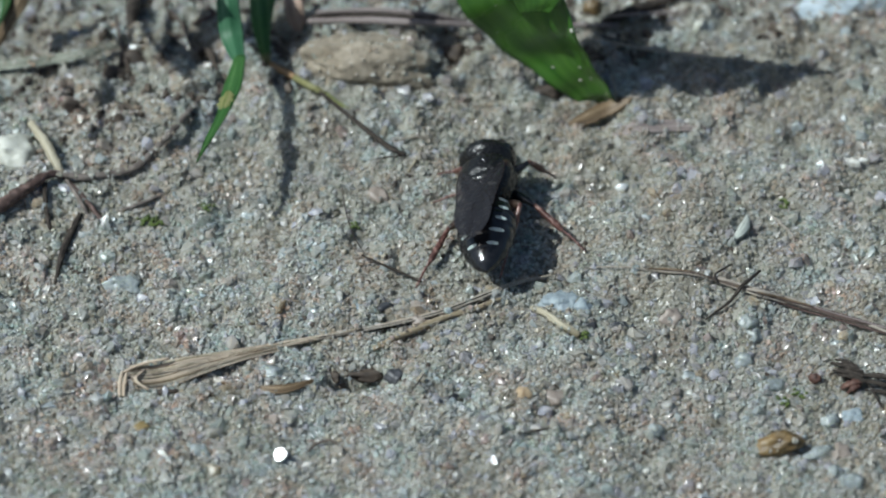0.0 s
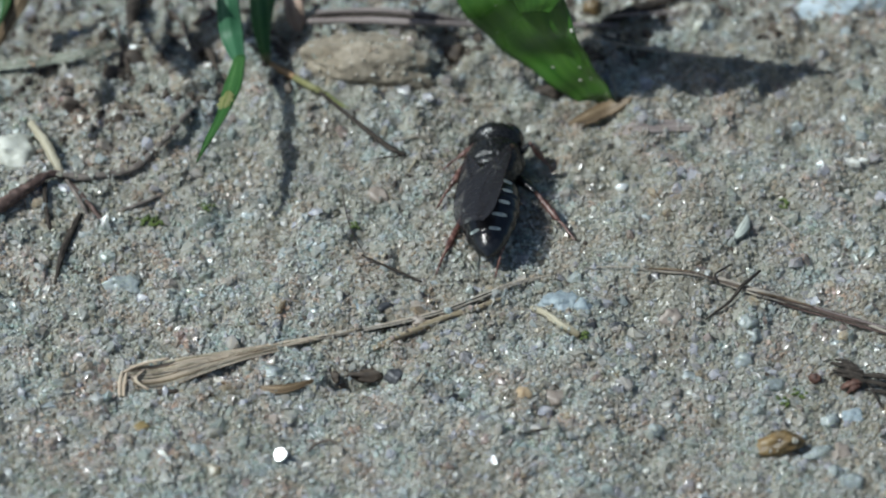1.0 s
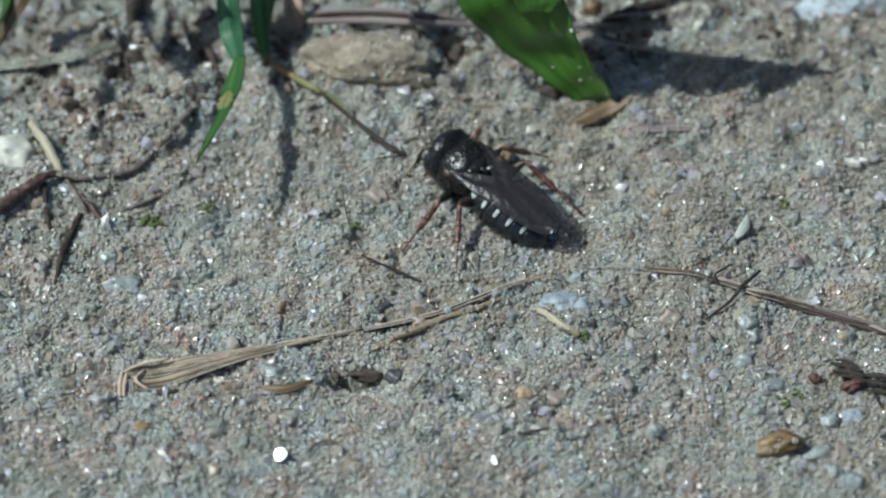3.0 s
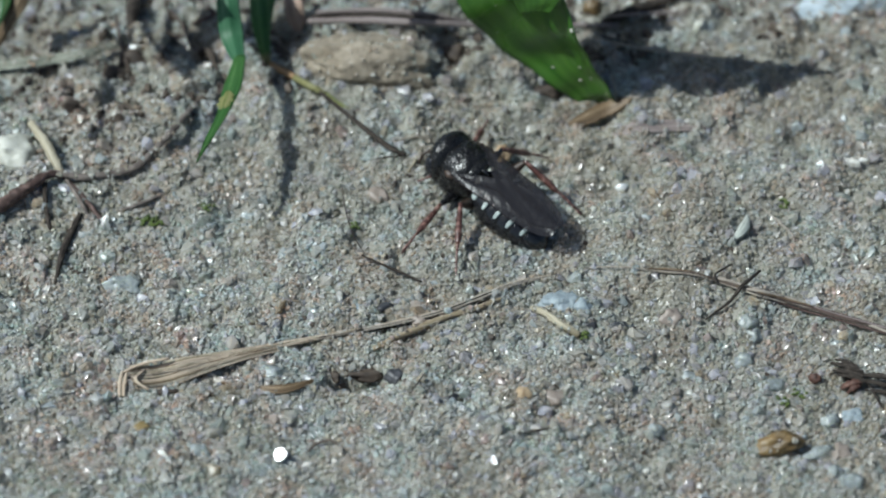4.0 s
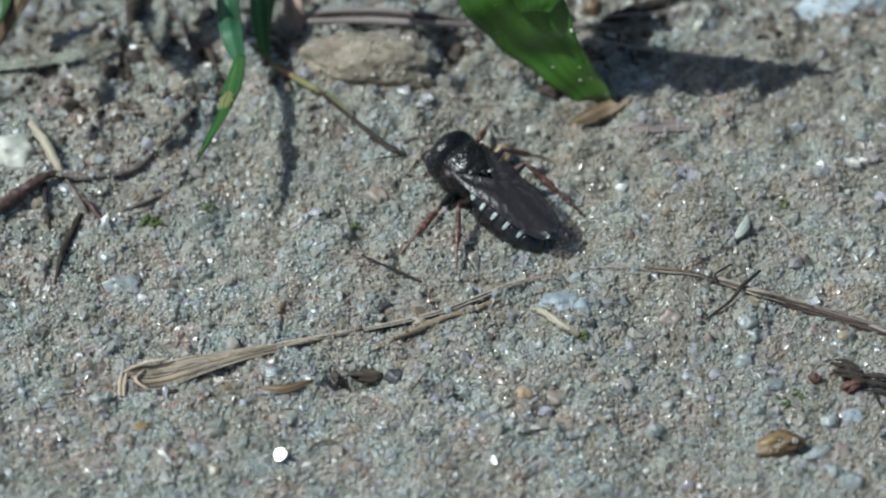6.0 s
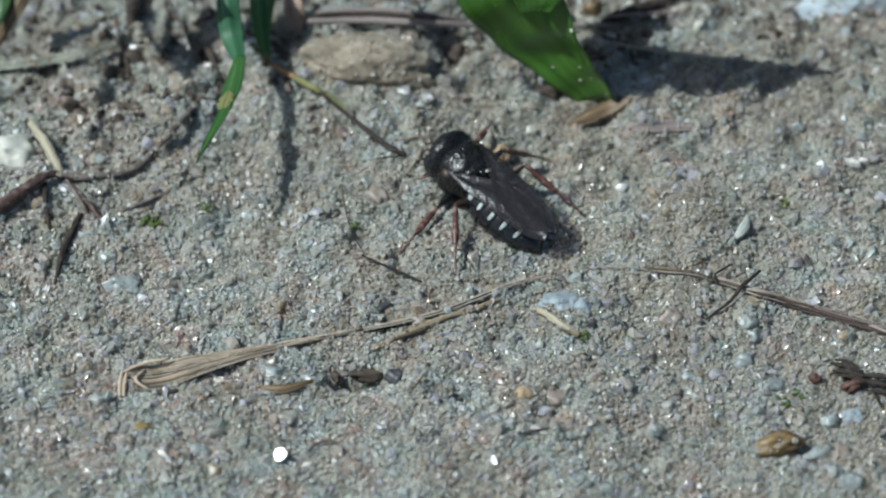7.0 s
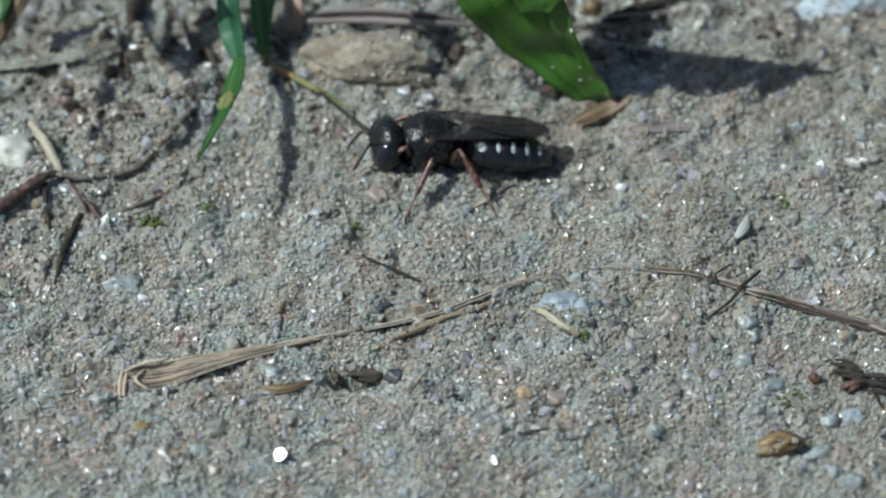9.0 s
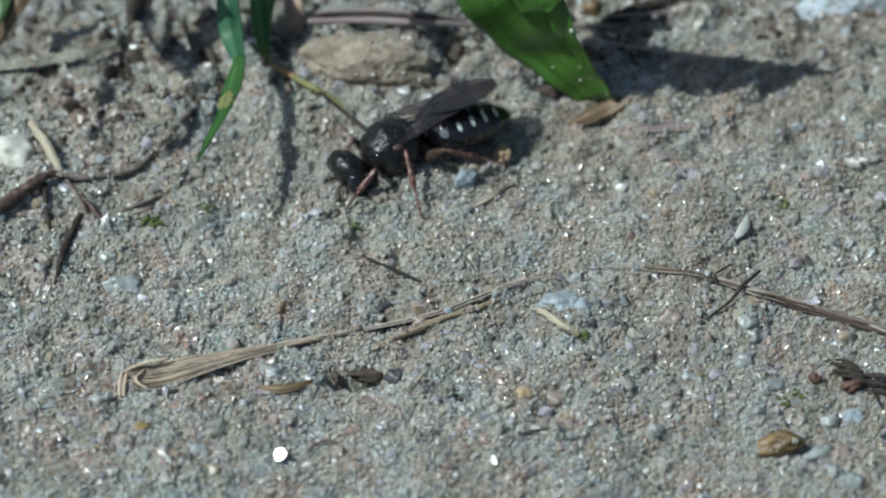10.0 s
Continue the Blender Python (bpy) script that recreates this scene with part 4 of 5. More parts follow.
    stick("twig", [(-9.37, 12.03, 0.09), (-8.89, 11.85, 0.48), (-8.36, 12.3, 0.42)], [0.06, 0.11, 0.07], RED_ROOT, "reddish-brown root fragment in the soil", "twig", 209)
    # a dark piece for crumbs and the shade of pits
    stick("twig", [(-9.11, 11.21, -0.19), (-8.65, 10.26, 0.16), (-8.36, 8.86, 0.54)], [0.08, 0.14, 0.06], HUMUS, "dark piece standing in for crumbs and shaded pits in the soil", "twig", 210)

def build_stones():
    def rock(name, at, radii, material, label, seed, turn=(0, 0, 0), category="stone", **more):
        group = {"quartz": "quartz grains in the sand", "pebble": "coloured grains in the sand", "dark_lump": "bark fragments"}.get(name, "")
        return thing(name, stone(at, radii, turn, seed, **more), material, label, category, group)

    crusted(rock("clod", (-2.59, 8.94, 0.92), (2.45, 1.2, 1.05), CLOD, "rounded tan clod of cemented sand", 3, (0, 4, -4), "clod", lumps=0.25, detail=5, cuts=3), 1, 150)
    rock("pebble", (-15.60, 4.50, 0.57), (0.92, 0.80, 0.62), WHITE_STONE, "smooth white pebble beside a root", 5, (0, 20, 30), detail=4)
    crusted(rock("pebble", (14.55, 12.75, 0.12), (2.3, 0.8, 0.6), BLUE_STONE, "large bluish-white stone half buried in sand", 6, (0, 3, 5), detail=5), 2, 330)
    crusted(rock("pebble", (11.80, -10.11, 0.30), (0.90, 0.42, 0.38), AMBER, "amber-brown elongated pebble lying on sand", 7, (0, -8, 12), detail=4, lumps=0.26, cuts=3), 9, 9)
    # a plate tilted halfway between sun and camera, so it glints at the lens
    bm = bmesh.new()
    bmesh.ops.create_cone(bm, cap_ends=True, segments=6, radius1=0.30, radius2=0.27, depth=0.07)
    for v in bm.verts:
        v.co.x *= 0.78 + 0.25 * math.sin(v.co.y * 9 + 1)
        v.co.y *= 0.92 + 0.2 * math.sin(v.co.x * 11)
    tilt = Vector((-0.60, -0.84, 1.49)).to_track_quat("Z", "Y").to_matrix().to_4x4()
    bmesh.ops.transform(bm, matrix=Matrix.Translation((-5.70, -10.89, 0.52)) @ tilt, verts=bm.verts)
    thing("flake", bm, BRIGHT, "near-white flake on the sand, tilted to glint at the camera", "flake", smooth=False)
    grains = (
        ("quartz", (4.10, -2.72, 0.16), (0.90, 0.60, 0.30), BLUE_QUARTZ, "large milky bluish quartz grain in sand", 11), ("quartz", (5.02, -3.20, 0.22), (0.46, 0.42, 0.28), BLUE_QUARTZ, "milky bluish quartz grain in the sand", 12),
        ("quartz", (0.20, -3.50, 0.40), (0.17, 0.15, 0.15), QUARTZ, "clear quartz grain caught on a straw", 86), ("quartz", (-0.85, -3.72, 0.12), (0.34, 0.26, 0.26), PINK, "dull pinkish grain wedged between two straws", 87), ("quartz", (-2.05, -3.0, 0.12), (0.3, 0.24, 0.2), DARK_STONE, "small dark grain bedded in sand", 88),
        ("quartz", (10.74, -5.30, -0.30), (0.52, 0.38, 0.3), QUARTZ, "clear bluish quartz grain in the sand", 13), ("quartz", (10.91, -3.90, 0.29), (0.34, 0.32, 0.34), QUARTZ, "rounded clear quartz grain in sand", 14),
        ("quartz", (11.12, -4.33, 0.01), (0.36, 0.36, 0.28), QUARTZ, "rounded clear quartz grain in sand", 15), ("quartz", (-11.50, -1.66, -0.01), (0.72, 0.5, 0.34), QUARTZ, "large angular translucent quartz grain", 16),
        ("quartz", (-6.21, -6.39, 0.19), (0.68, 0.48, 0.28), QUARTZ, "large angular translucent quartz grain", 17), ("quartz", (-6.07, -7.40, 0.24), (0.4, 0.3, 0.24), QUARTZ, "clear bluish quartz grain in the sand", 18),
        ("quartz", (11.53, -6.82, -0.06), (0.55, 0.36, 0.24), QUARTZ, "flat clear quartz grain bedded in sand", 19), ("quartz", (7.54, -9.00, -0.05), (0.3, 0.3, 0.26), QUARTZ, "rounded clear quartz grain in sand", 20),
        ("quartz", (13.17, -10.36, 0.16), (0.56, 0.36, 0.3), QUARTZ, "large clear bluish quartz grain beside a pebble", 21), ("quartz", (13.95, -10.6, 0.42), (0.34, 0.46, 0.3), PINK, "pale pinkish grain beside clear quartz", 89),
        ("quartz", (13.62, -8.3, -0.24), (0.46, 0.38, 0.3), QUARTZ, "milky bluish quartz grain in the sand", 90), ("quartz", (14.49, -8.2, -0.22), (0.42, 0.38, 0.3), BLUE_QUARTZ, "milky bluish quartz grain in the sand", 91),
        ("pebble", (13.19, -6.48, -0.05), (0.24, 0.2, 0.2), RUST_BARK, "small reddish-brown grain beside a dead bud", 92), ("quartz", (13.72, -11.48, 0.43), (0.28, 0.3, 0.26), QUARTZ, "clear bluish quartz grain in the sand", 22),
        ("quartz", (14.28, -12.07, 0.47), (0.55, 0.42, 0.3), QUARTZ, "large cloudy quartz grain bedded in sand", 23), ("quartz", (8.74, -6.37, -0.14), (0.36, 0.26, 0.2), QUARTZ, "clear bluish quartz grain in the sand", 24),
        ("quartz", (6.51, 3.36, -0.06), (0.22, 0.16, 0.16), BRIGHT, "quartz grain painted white for its glint, bedded in sand", 25), ("quartz", (-3.0, -3.05, 0.02), (0.3, 0.28, 0.2), BLUE_QUARTZ, "milky bluish quartz grain in the sand", 26),
        ("quartz", (13.01, 6.45, 0.10), (0.26, 0.28, 0.26), QUARTZ, "pale clear quartz grain bedded in sand", 28),
        ("quartz", (-8.58, -10.58, 0.35), (0.5, 0.36, 0.24), QUARTZ, "flat clear quartz grain bedded in sand", 29), ("quartz", (7.50, 1.55, 0.24), (0.35, 0.25, 0.2), QUARTZ, "pale clear quartz grain bedded in sand", 30),
        ("quartz", (-2.34, 2.41, 0.50), (0.42, 0.34, 0.3), PINK, "dull tan rounded grain bedded in sand", 31), ("quartz", (6.93, -1.30, 0.29), (0.24, 0.22, 0.18), QUARTZ, "pale clear quartz grain bedded in sand", 32),
        ("pebble", (2.16, 4.89, 0.20), (0.36, 0.38, 0.34), CREAM, "orange-tan rounded grain bedded in sand", 33), ("pebble", (2.81, -7.71, 0.49), (0.3, 0.26, 0.24), CREAM, "cream-coloured rounded grain bedded in sand", 34),
        ("pebble", (-10.63, -9.43, 0.42), (0.36, 0.26, 0.2), YELLOW, "translucent yellow grain bedded in sand", 35), ("pebble", (3.91, -7.59, 0.15), (0.5, 0.4, 0.28), PINK, "dull pink grain bedded in sand", 36),
        ("pebble", (-1.68, -6.43, -0.03), (0.42, 0.36, 0.3), DARK_STONE, "grey rounded grain beside a hollow", 37), ("pebble", (8.19, -3.65, 0.29), (0.5, 0.34, 0.3), PINK, "brown lump of cemented sand", 38),
        ("pebble", (5.26, -3.99, 0.10), (0.28, 0.2, 0.18), DARK_STONE, "dark grain put in for a dark spot of the sand", 39), ("pebble", (6.28, -3.82, -0.07), (0.36, 0.2, 0.18), DARK_STONE, "dark grain put in for a dark spot of the sand", 40),
        # the next four dark grains stand in for shade in small holes
        ("pebble", (4.80, -1.17, -0.20), (0.42, 0.3, 0.18), DARK_STONE, "dark grain put in for a dark spot of the sand", 41), ("pebble", (-4.86, -1.39, -0.10), (0.4, 0.24, 0.16), DARK_STONE, "dark grain put in for a dark spot of the sand", 42),
        ("pebble", (-6.38, -3.94, -0.01), (0.26, 0.2, 0.16), DARK_STONE, "dark grain put in for a dark spot of the sand", 43), ("pebble", (-0.89, -2.38, 0.07), (0.3, 0.18, 0.14), DARK_STONE, "dark grain put in for a dark spot of the sand", 44),
        ("pebble", (0.22, -7.65, 0.12), (0.34, 0.18, 0.14), DARK_STONE, "dark grain put in for a dark spot of the sand", 45), ("pebble", (16.03, 7.04, 0.40), (0.5, 0.36, 0.3), CLOD, "brown pebble at the sand's edge", 46),
        ("pebble", (5.62, 12.62, 0.52), (0.4, 0.32, 0.3), AMBER, "brown pebble behind a leaf", 47), ("pebble", (9.60, 11.59, 0.55), (0.25, 0.4, 0.3), WHITE_STONE, "pale elongated pebble bedded in sand", 48),
        ("pebble", (15.37, 5.78, 0.21), (0.3, 0.28, 0.2), QUARTZ, "pale clear quartz grain bedded in sand", 50),
        ("pebble", (-10.91, 10.90, 0.61), (0.8, 0.7, 0.5), CLOD, "tan clod of cemented sand", 52),
        ("pebble", (-11.97, 11.21, 0.46), (0.35, 0.3, 0.3), QUARTZ, "pale clear quartz grain bedded in sand", 53), ("pebble", (-10.45, 6.35, 0.82), (0.7, 0.6, 0.5), CLOD, "tan clod of cemented sand", 55), ("pebble", (-9.46, 8.18, 0.83), (0.7, 0.6, 0.5), CLOD, "tan clod of cemented sand", 56))
    for name, at, radii, material, label, seed in grains:
        big = radii[0] > 0.6
        at = (at[0], at[1], at[2] - 0.45 * radii[2])
        ob = rock(name, at, radii, material, label, seed, (seed * 37 % 25 - 12, seed * 53 % 25 - 12, seed * 71 % 50 - 25), detail=4 if big else 3, lumps=0.38, cuts=7,
             category="clod" if "clod" in label else ("grain" if radii[0] < 0.6 else "stone"))
        if "clod" in label:
            crusted(ob, seed, 260)
    # two dark lumps that put the pit's missing shade into the colour
    rock("dark_lump", (-2.69, -6.01, -0.42), (0.72, 0.24, 0.22), HUMUS, "dark lump standing in for shade and humus in a sand hollow", 81, (0, 0, 8), "bark", lumps=0.5)
    rock("dark_lump", (-3.81, -6.17, -0.37), (0.16, 0.28, 0.2), HUMUS, "small dark lump standing in for shade in the sand", 82, (0, 0, 20), "bark", lumps=0.5)
    rock("dark_lump", (-9.86, -7.39, 0.11), (0.5, 0.14, 0.14), HUMUS, "dark lump beneath a straw end", 83, (0, 0, 4), "bark", lumps=0.5)
    # three dark lumps placed where the soil should look shaded
    rock("dark_lump", (-11.49, 9.92, 0.25), (0.62, 0.5, 0.34), HUMUS, "dark humus-coloured lump standing in for shade in the soil", 301, (0, 0, 20), "bark", lumps=0.6)
    rock("dark_lump", (-12.13, 8.89, 0.23), (0.5, 0.62, 0.36), HUMUS, "dark humus-coloured lump standing in for shade in the soil", 302, (0, 0, -30), "bark", lumps=0.6)
    rock("dark_lump", (0.34, 10.5, 0.06), (0.5, 0.5, 0.3), HUMUS, "dark humus-coloured lump standing in for shade in the soil", 306, (0, 0, 0), "bark", lumps=0.6)
    # dark lump added in place of the shadow under the leaf
    rock("dark_lump", (3.98, 8.63, -0.16), (0.5, 0.3, 0.2), HUMUS, "dark lump standing in for shade under a leaf tip", 308, (0, 0, 5), "bark", lumps=0.6)
    # seed and dark plant debris
    bm = tube([(10.49, 0.22, 0.27), (10.70, 0.40, 0.35), (10.87, 0.76, 0.29), (10.99, 1.28, 0.16), (11.03, 1.64, 0.16)], [0.05, 0.17, 0.22, 0.14, 0.03], 12, 6, 0.05, 71, flat=0.7)
    thing("seed", bm, SEED, "whitish ribbed grass seed on sand", "seed")
    bud = holder("dead_bud", (14.64, -6.59, -0.15), "dark shrivelled plant bud with split scales", "plant debris")
    base = Vector(bud.location) / MM
    for k, (a, b, w) in enumerate((((13.76, -5.91, 0.08), (14.88, -6.58, 0.32), 0.12), ((13.83, -6.19, 0.01), (14.91, -6.81, 0.27), 0.13), ((13.98, -6.42, -0.01), (15.01, -6.96, 0.19), 0.12),
                                   ((13.92, -5.79, 0.15), (14.73, -6.34, 0.31), 0.08), ((14.53, -6.53, 0.16), (16.29, -7.16, 0.40), 0.11), ((14.62, -6.76, 0.10), (16.28, -7.49, 0.27), 0.10),
                                   ((14.08, -6.99, -0.12), (14.84, -6.90, 0.14), 0.16), ((14.31, -7.21, -0.13), (14.75, -7.08, 0.09), 0.14), ((14.91, -7.19, 0.02), (16.28, -7.66, 0.10), 0.09),
                                   ((15.00, -6.87, 0.10), (15.47, -8.04, -0.02), 0.05))):
        a, b = Vector(a) - base, Vector(b) - base
        bm = tube([a, a.lerp(b, 0.5) + Vector((0, 0, 0.08)), b], [w * 0.4, w, w * 0.5], 8, 6, 0.35, 80 + k, flat=0.8)
        part("scale", bm, RUST_BARK if k in (6, 7) else TWIG, bud, "reddish-brown scale" if k in (6, 7) else "")
    for k, at in enumerate(((-10.58, 1.49, -0.15), (-10.58, 1.54, -0.09), (12.00, -7.65, -0.13), (4.99, -4.62, 0.13), (-8.60, 2.00, 0.15), (12.45, 2.26, -0.01), (12.61, -7.33, -0.12), (-3.25, 0.91, 0.14))):
        rng, bm = random.Random(90 + k), bmesh.new()
        for _ in range(22 if k == 0 else 9):
            spot = Vector(at) + Vector((rng.gauss(0, 0.22 if k == 0 else 0.12), rng.gauss(0, 0.16), rng.uniform(0, 0.12)))
            stone(spot, (0.09, 0.06, 0.07), (rng.uniform(0, 360), rng.uniform(0, 360), 0), rng.randrange(999), 0.3, 1, 2, bm)
        tagged(thing("moss", bm, MOSS, "tiny patch of olive-green moss among the grains", "moss"), kind="stuff")


def build_crumbs():
    """Dark crumbs of humus and rotten bark in the cloddy soil near the plants."""
    rng = np.random.default_rng(17)
    v, f = scatter(rng, fine_shapes + coarse_shapes[:6], 4000, 0.05, 0.28, (-19, 19, 3, 18), 2.2, 0.5, 0.4)
    keep = np.zeros(len(v), bool)
    x, y = v[:, 0], v[:, 1]
    keep = y + 1.6 * lattice(x, y, 2.0, 9) > 8.9 + 0.24 * x
    f = f[keep[f].all(1)]
    more, tris = scatter(rng, fine_shapes + coarse_shapes[:4], 1300, 0.04, 0.13, AREA, 2.0, 0.35, 0.25)
    f = np.concatenate([f, tris + len(v)])
    v = np.concatenate([v, more])
    ob = link_mesh("soil_crumbs", v, f, HUMUS, False)
    ob.parent = ground
    tagged(ob, "dark brown crumbs of humus and bark", kind="stuff")


build_crumbs()
build_plantain()
build_grass()
build_corner_leaf()
build_litter()
build_stones()


# ---- the insect: forward is +y, origin on the sand under its waist, in mm ----
def loft(profile, segments=24, bm=None, power=2.0, steps=5):
    """A smooth body along y: rows of (y, half width, half height, centre z)."""
    bm = bm or bmesh.new()
    rows = []
    for y, w, h, z in spline(profile, steps):
        w, h = max(w, 0.01), max(h, 0.01)
        rows.append([Vector((w * math.copysign(abs(math.cos(a)) ** (2 / power), math.cos(a)), y, z + h * math.copysign(abs(math.sin(a)) ** (2 / power), math.sin(a))))
                     for a in (2 * math.pi * j / segments for j in range(segments))])
    verts = sweep(bm, rows, [0.1 * i for i in range(len(rows))], True)
    bm.faces.new(list(reversed(verts[0])))
    bm.faces.new(verts[-1])
    bmesh.ops.recalc_face_normals(bm, faces=bm.faces)
    return bm


NECK, WAIST = Vector((0, 2.0, 1.40)), Vector((0, 0.15, 1.35))
ABDOMEN = [(0.0, 0.28, 0.26, 0.02), (-0.25, 0.76, 0.56, 0.0), (-0.75, 1.02, 0.74, 0.0), (-1.4, 1.08, 0.76, -0.02), (-2.1, 0.99, 0.68, -0.08), (-2.8, 0.74, 0.50, -0.18),
           (-3.3, 0.40, 0.28, -0.28), (-3.55, 0.06, 0.06, -0.34)]
SEGMENTS = [(-0.02, -0.72), (-0.70, -1.30), (-1.28, -1.86), (-1.84, -2.40), (-2.38, -2.92), (-2.90, -3.45)]


def girth(y):
    """Half width, half height and centre of the abdomen at y."""
    ys = [r[0] for r in ABDOMEN][::-1]
    return [float(np.interp(y, ys, [r[k] for r in ABDOMEN][::-1])) for k in (1, 2, 3)]


def pitted(bm, middle, scale, depth):
    """Coarse round punctures all over, as real relief."""
    for v in bm.verts:
        near = noise.voronoi(v.co * scale)[0][0]
        v.co += (v.co - middle).normalized() * (depth * (min(1.0, near / 0.42) - 1) + depth * 0.6 * noise.noise(v.co * 3))


def build_insect():
    insect = holder("wasp", (0, 0, 0), "small glossy black digger wasp with ivory abdominal spots and rusty legs", "wasp")
    parts = {"body": insect}
    thorax = loft([(2.22, 0.34, 0.30, 1.40), (2.10, 0.66, 0.52, 1.43), (1.94, 0.80, 0.66, 1.45), (1.84, 0.84, 0.72, 1.45), (1.55, 0.97, 0.88, 1.47), (1.15, 1.02, 0.95, 1.47),
                   (0.80, 0.98, 0.90, 1.47), (0.66, 0.93, 0.83, 1.46), (0.35, 0.80, 0.66, 1.40), (0.1, 0.46, 0.42, 1.36), (-0.02, 0.22, 0.24, 1.35)], 120, power=2.2, steps=12)
    pitted(thorax, Vector((0, 1.1, 1.45)), 6.0, 0.06)
    thorax_ob = part("thorax", thorax, CHITIN_PITTED, insect)
    chest = stone((0, 1.20, 0.76), (0.80, 0.88, 0.60), (-6, 0, 0), 9, 0.0, 5, 0)
    pitted(chest, Vector((0, 1.18, 1.1)), 6.5, 0.05)
    part("chest_plate", chest, CHITIN_PITTED, thorax_ob)
    for y, x, z, r in ((1.72, 0.34, 0.62, 0.22), (1.05, 0.46, 0.52, 0.24), (0.22, 0.42, 0.78, 0.26)):
        for s in (-1, 1):
            part("hip", stone((s * x, y, z), (r, r * 0.9, r * 1.35), (0, s * 20, 0), 10, 0.04, 3, 0), CHITIN, thorax_ob)
    shield = stone((0, 1.28, 1.98), (0.66, 0.52, 0.46), (6, 0, 0), 3, 0.0, 5, 0)
    pitted(shield, Vector((0, 1.28, 1.7)), 6.0, 0.06)
    part("back_shield", shield, CHITIN_PITTED, thorax_ob)
    scutellum = stone((0, 0.58, 2.10), (0.54, 0.27, 0.24), (-16, 0, 0), 3, 0.0, 4, 0)
    pitted(scutellum, Vector((0, 0.58, 1.95)), 7, 0.035)
    part("scutellum", scutellum, CHITIN_PITTED, thorax_ob)
    part("spine", tube([(0, 0.45, 2.16), (0, 0.22, 2.2), (0, 0.02, 2.12)], [0.10, 0.07, 0.01], 8, 5, 0.05, 2), CHITIN, thorax_ob)
    for s in (-1, 1):
        flap = stone((s * 0.32, 0.30, 1.98), (0.17, 0.20, 0.06), (-30, s * 20, 0), 4, 0.05, 3, 0)
        part("back_scale", flap, SEED, thorax_ob, "small pale scale behind the shield")
        side = stone((s * 0.82, 1.45, 1.18), (0.24, 0.42, 0.50), (0, 0, s * 10), 6, 0.0, 4, 0)
        pitted(side, Vector((s * 0.6, 1.45, 1.18)), 7, 0.04)
        part("side_plate", side, CHITIN_PITTED, thorax_ob)
    for s in (-1, 1):
        part("shoulder_plate", stone((s * 0.84, 1.22, 1.96), (0.15, 0.22, 0.11), (0, s * 30, 0), 5, 0.05, 3, 0), HORN, thorax_ob)

    head = loft([(0.72, 0.16, 0.26, -0.16), (0.62, 0.52, 0.56, -0.10), (0.40, 0.84, 0.76, -0.04), (0.12, 0.88, 0.74, 0.0), (-0.10, 0.62, 0.52, 0.02), (-0.20, 0.26, 0.26, 0.02)], 96, steps=14)
    bmesh.ops.scale(head, vec=(1.14, 1.25, 1.28), verts=head.verts)
    pitted(head, Vector((0, 0.2, 0)), 7, 0.04)
    head_ob = part("head", head, CHITIN_PITTED, insect, at=NECK)
    parts["head"] = head_ob
    for s in (-1, 1):
        part("eye", stone((s * 0.68, 0.42, -0.14), (0.34, 0.46, 0.72), (0, s * 8, s * -14), 8, 0.0, 4, 0), EYE, head_ob)
        antenna = tube([(s * 0.16, 0.70, 0.02), (s * 0.36, 1.02, 0.26), (s * 0.52, 1.18, 0.20), (s * 0.62, 1.40, -0.10), (s * 0.66, 1.56, -0.42), (s * 0.62, 1.66, -0.66)],
                       [0.055, 0.06, 0.055, 0.06, 0.06, 0.045], 8, 5, 0.16, 11)
        part("antenna", antenna, HORN, head_ob)
        part("mandible", tube([(s * 0.28, 0.56, -0.66), (s * 0.24, 0.74, -0.86), (s * 0.06, 0.84, -0.98)], [0.10, 0.085, 0.02], 8, 5, 0.05, 12), RUST, head_ob)
    part("face_plate", stone((0, 0.66, -0.34), (0.30, 0.10, 0.22), (0, 0, 0), 13, 0.05, 3, 0), SEED, head_ob, "silvery haired face plate")

    core = loft([(y, w * 0.96, h * 0.96, z) for y, w, h, z in ABDOMEN], 24)
    abdomen = part("abdomen", core, CHITIN, insect, at=WAIST)
    parts["abdomen"] = abdomen
    for k, (front, back) in enumerate(SEGMENTS):
        rows = []
        for i in range(6):
            y = front + (back - front) * i / 5
            w, h, z = girth(y)
            swell = 1.0 + 0.055 * i / 5 if i < 5 else 0.98
            rows.append((y, w * swell, h * swell, z))
        part("tergite", loft(rows, 48), CHITIN, abdomen)
        if k > 4:
            continue
        for s in (-1, 1):
            bm, grid = bmesh.new(), []
            mid, length = front + (back - front) * 0.70, (0.25 if k == 0 else 0.15) - 0.008 * k
            centre, half = ((51, 15), (47, 13), (42, 15), (36, 20), (30, 19))[k]
            for i in range(7):
                u = 2 * i / 6 - 1
                line = []
                for j in range(9):
                    v = 2 * j / 8 - 1
                    taper = math.sqrt(max(0.0, 1 - v * v)) * 0.85 + 0.15
                    y = mid + length * 0.62 * u * taper
                    w, h, z = girth(y)
                    a = radians(90 - s * (centre + v * half))
                    lift = 1.06 if abs(u) < 1 and abs(v) < 1 else 1.03
                    line.append((w * lift * math.cos(a), y, z + h * lift * math.sin(a)))
                grid.append(line)
            sweep(bm, grid, [0.1 * i for i in range(7)], False)
            bmesh.ops.recalc_face_normals(bm, faces=bm.faces)
            bmesh.ops.solidify(bm, geom=bm.faces[:], thickness=0.02)
            part("ivory_spot", bm, IVORY, abdomen, "ivory-white side spot")

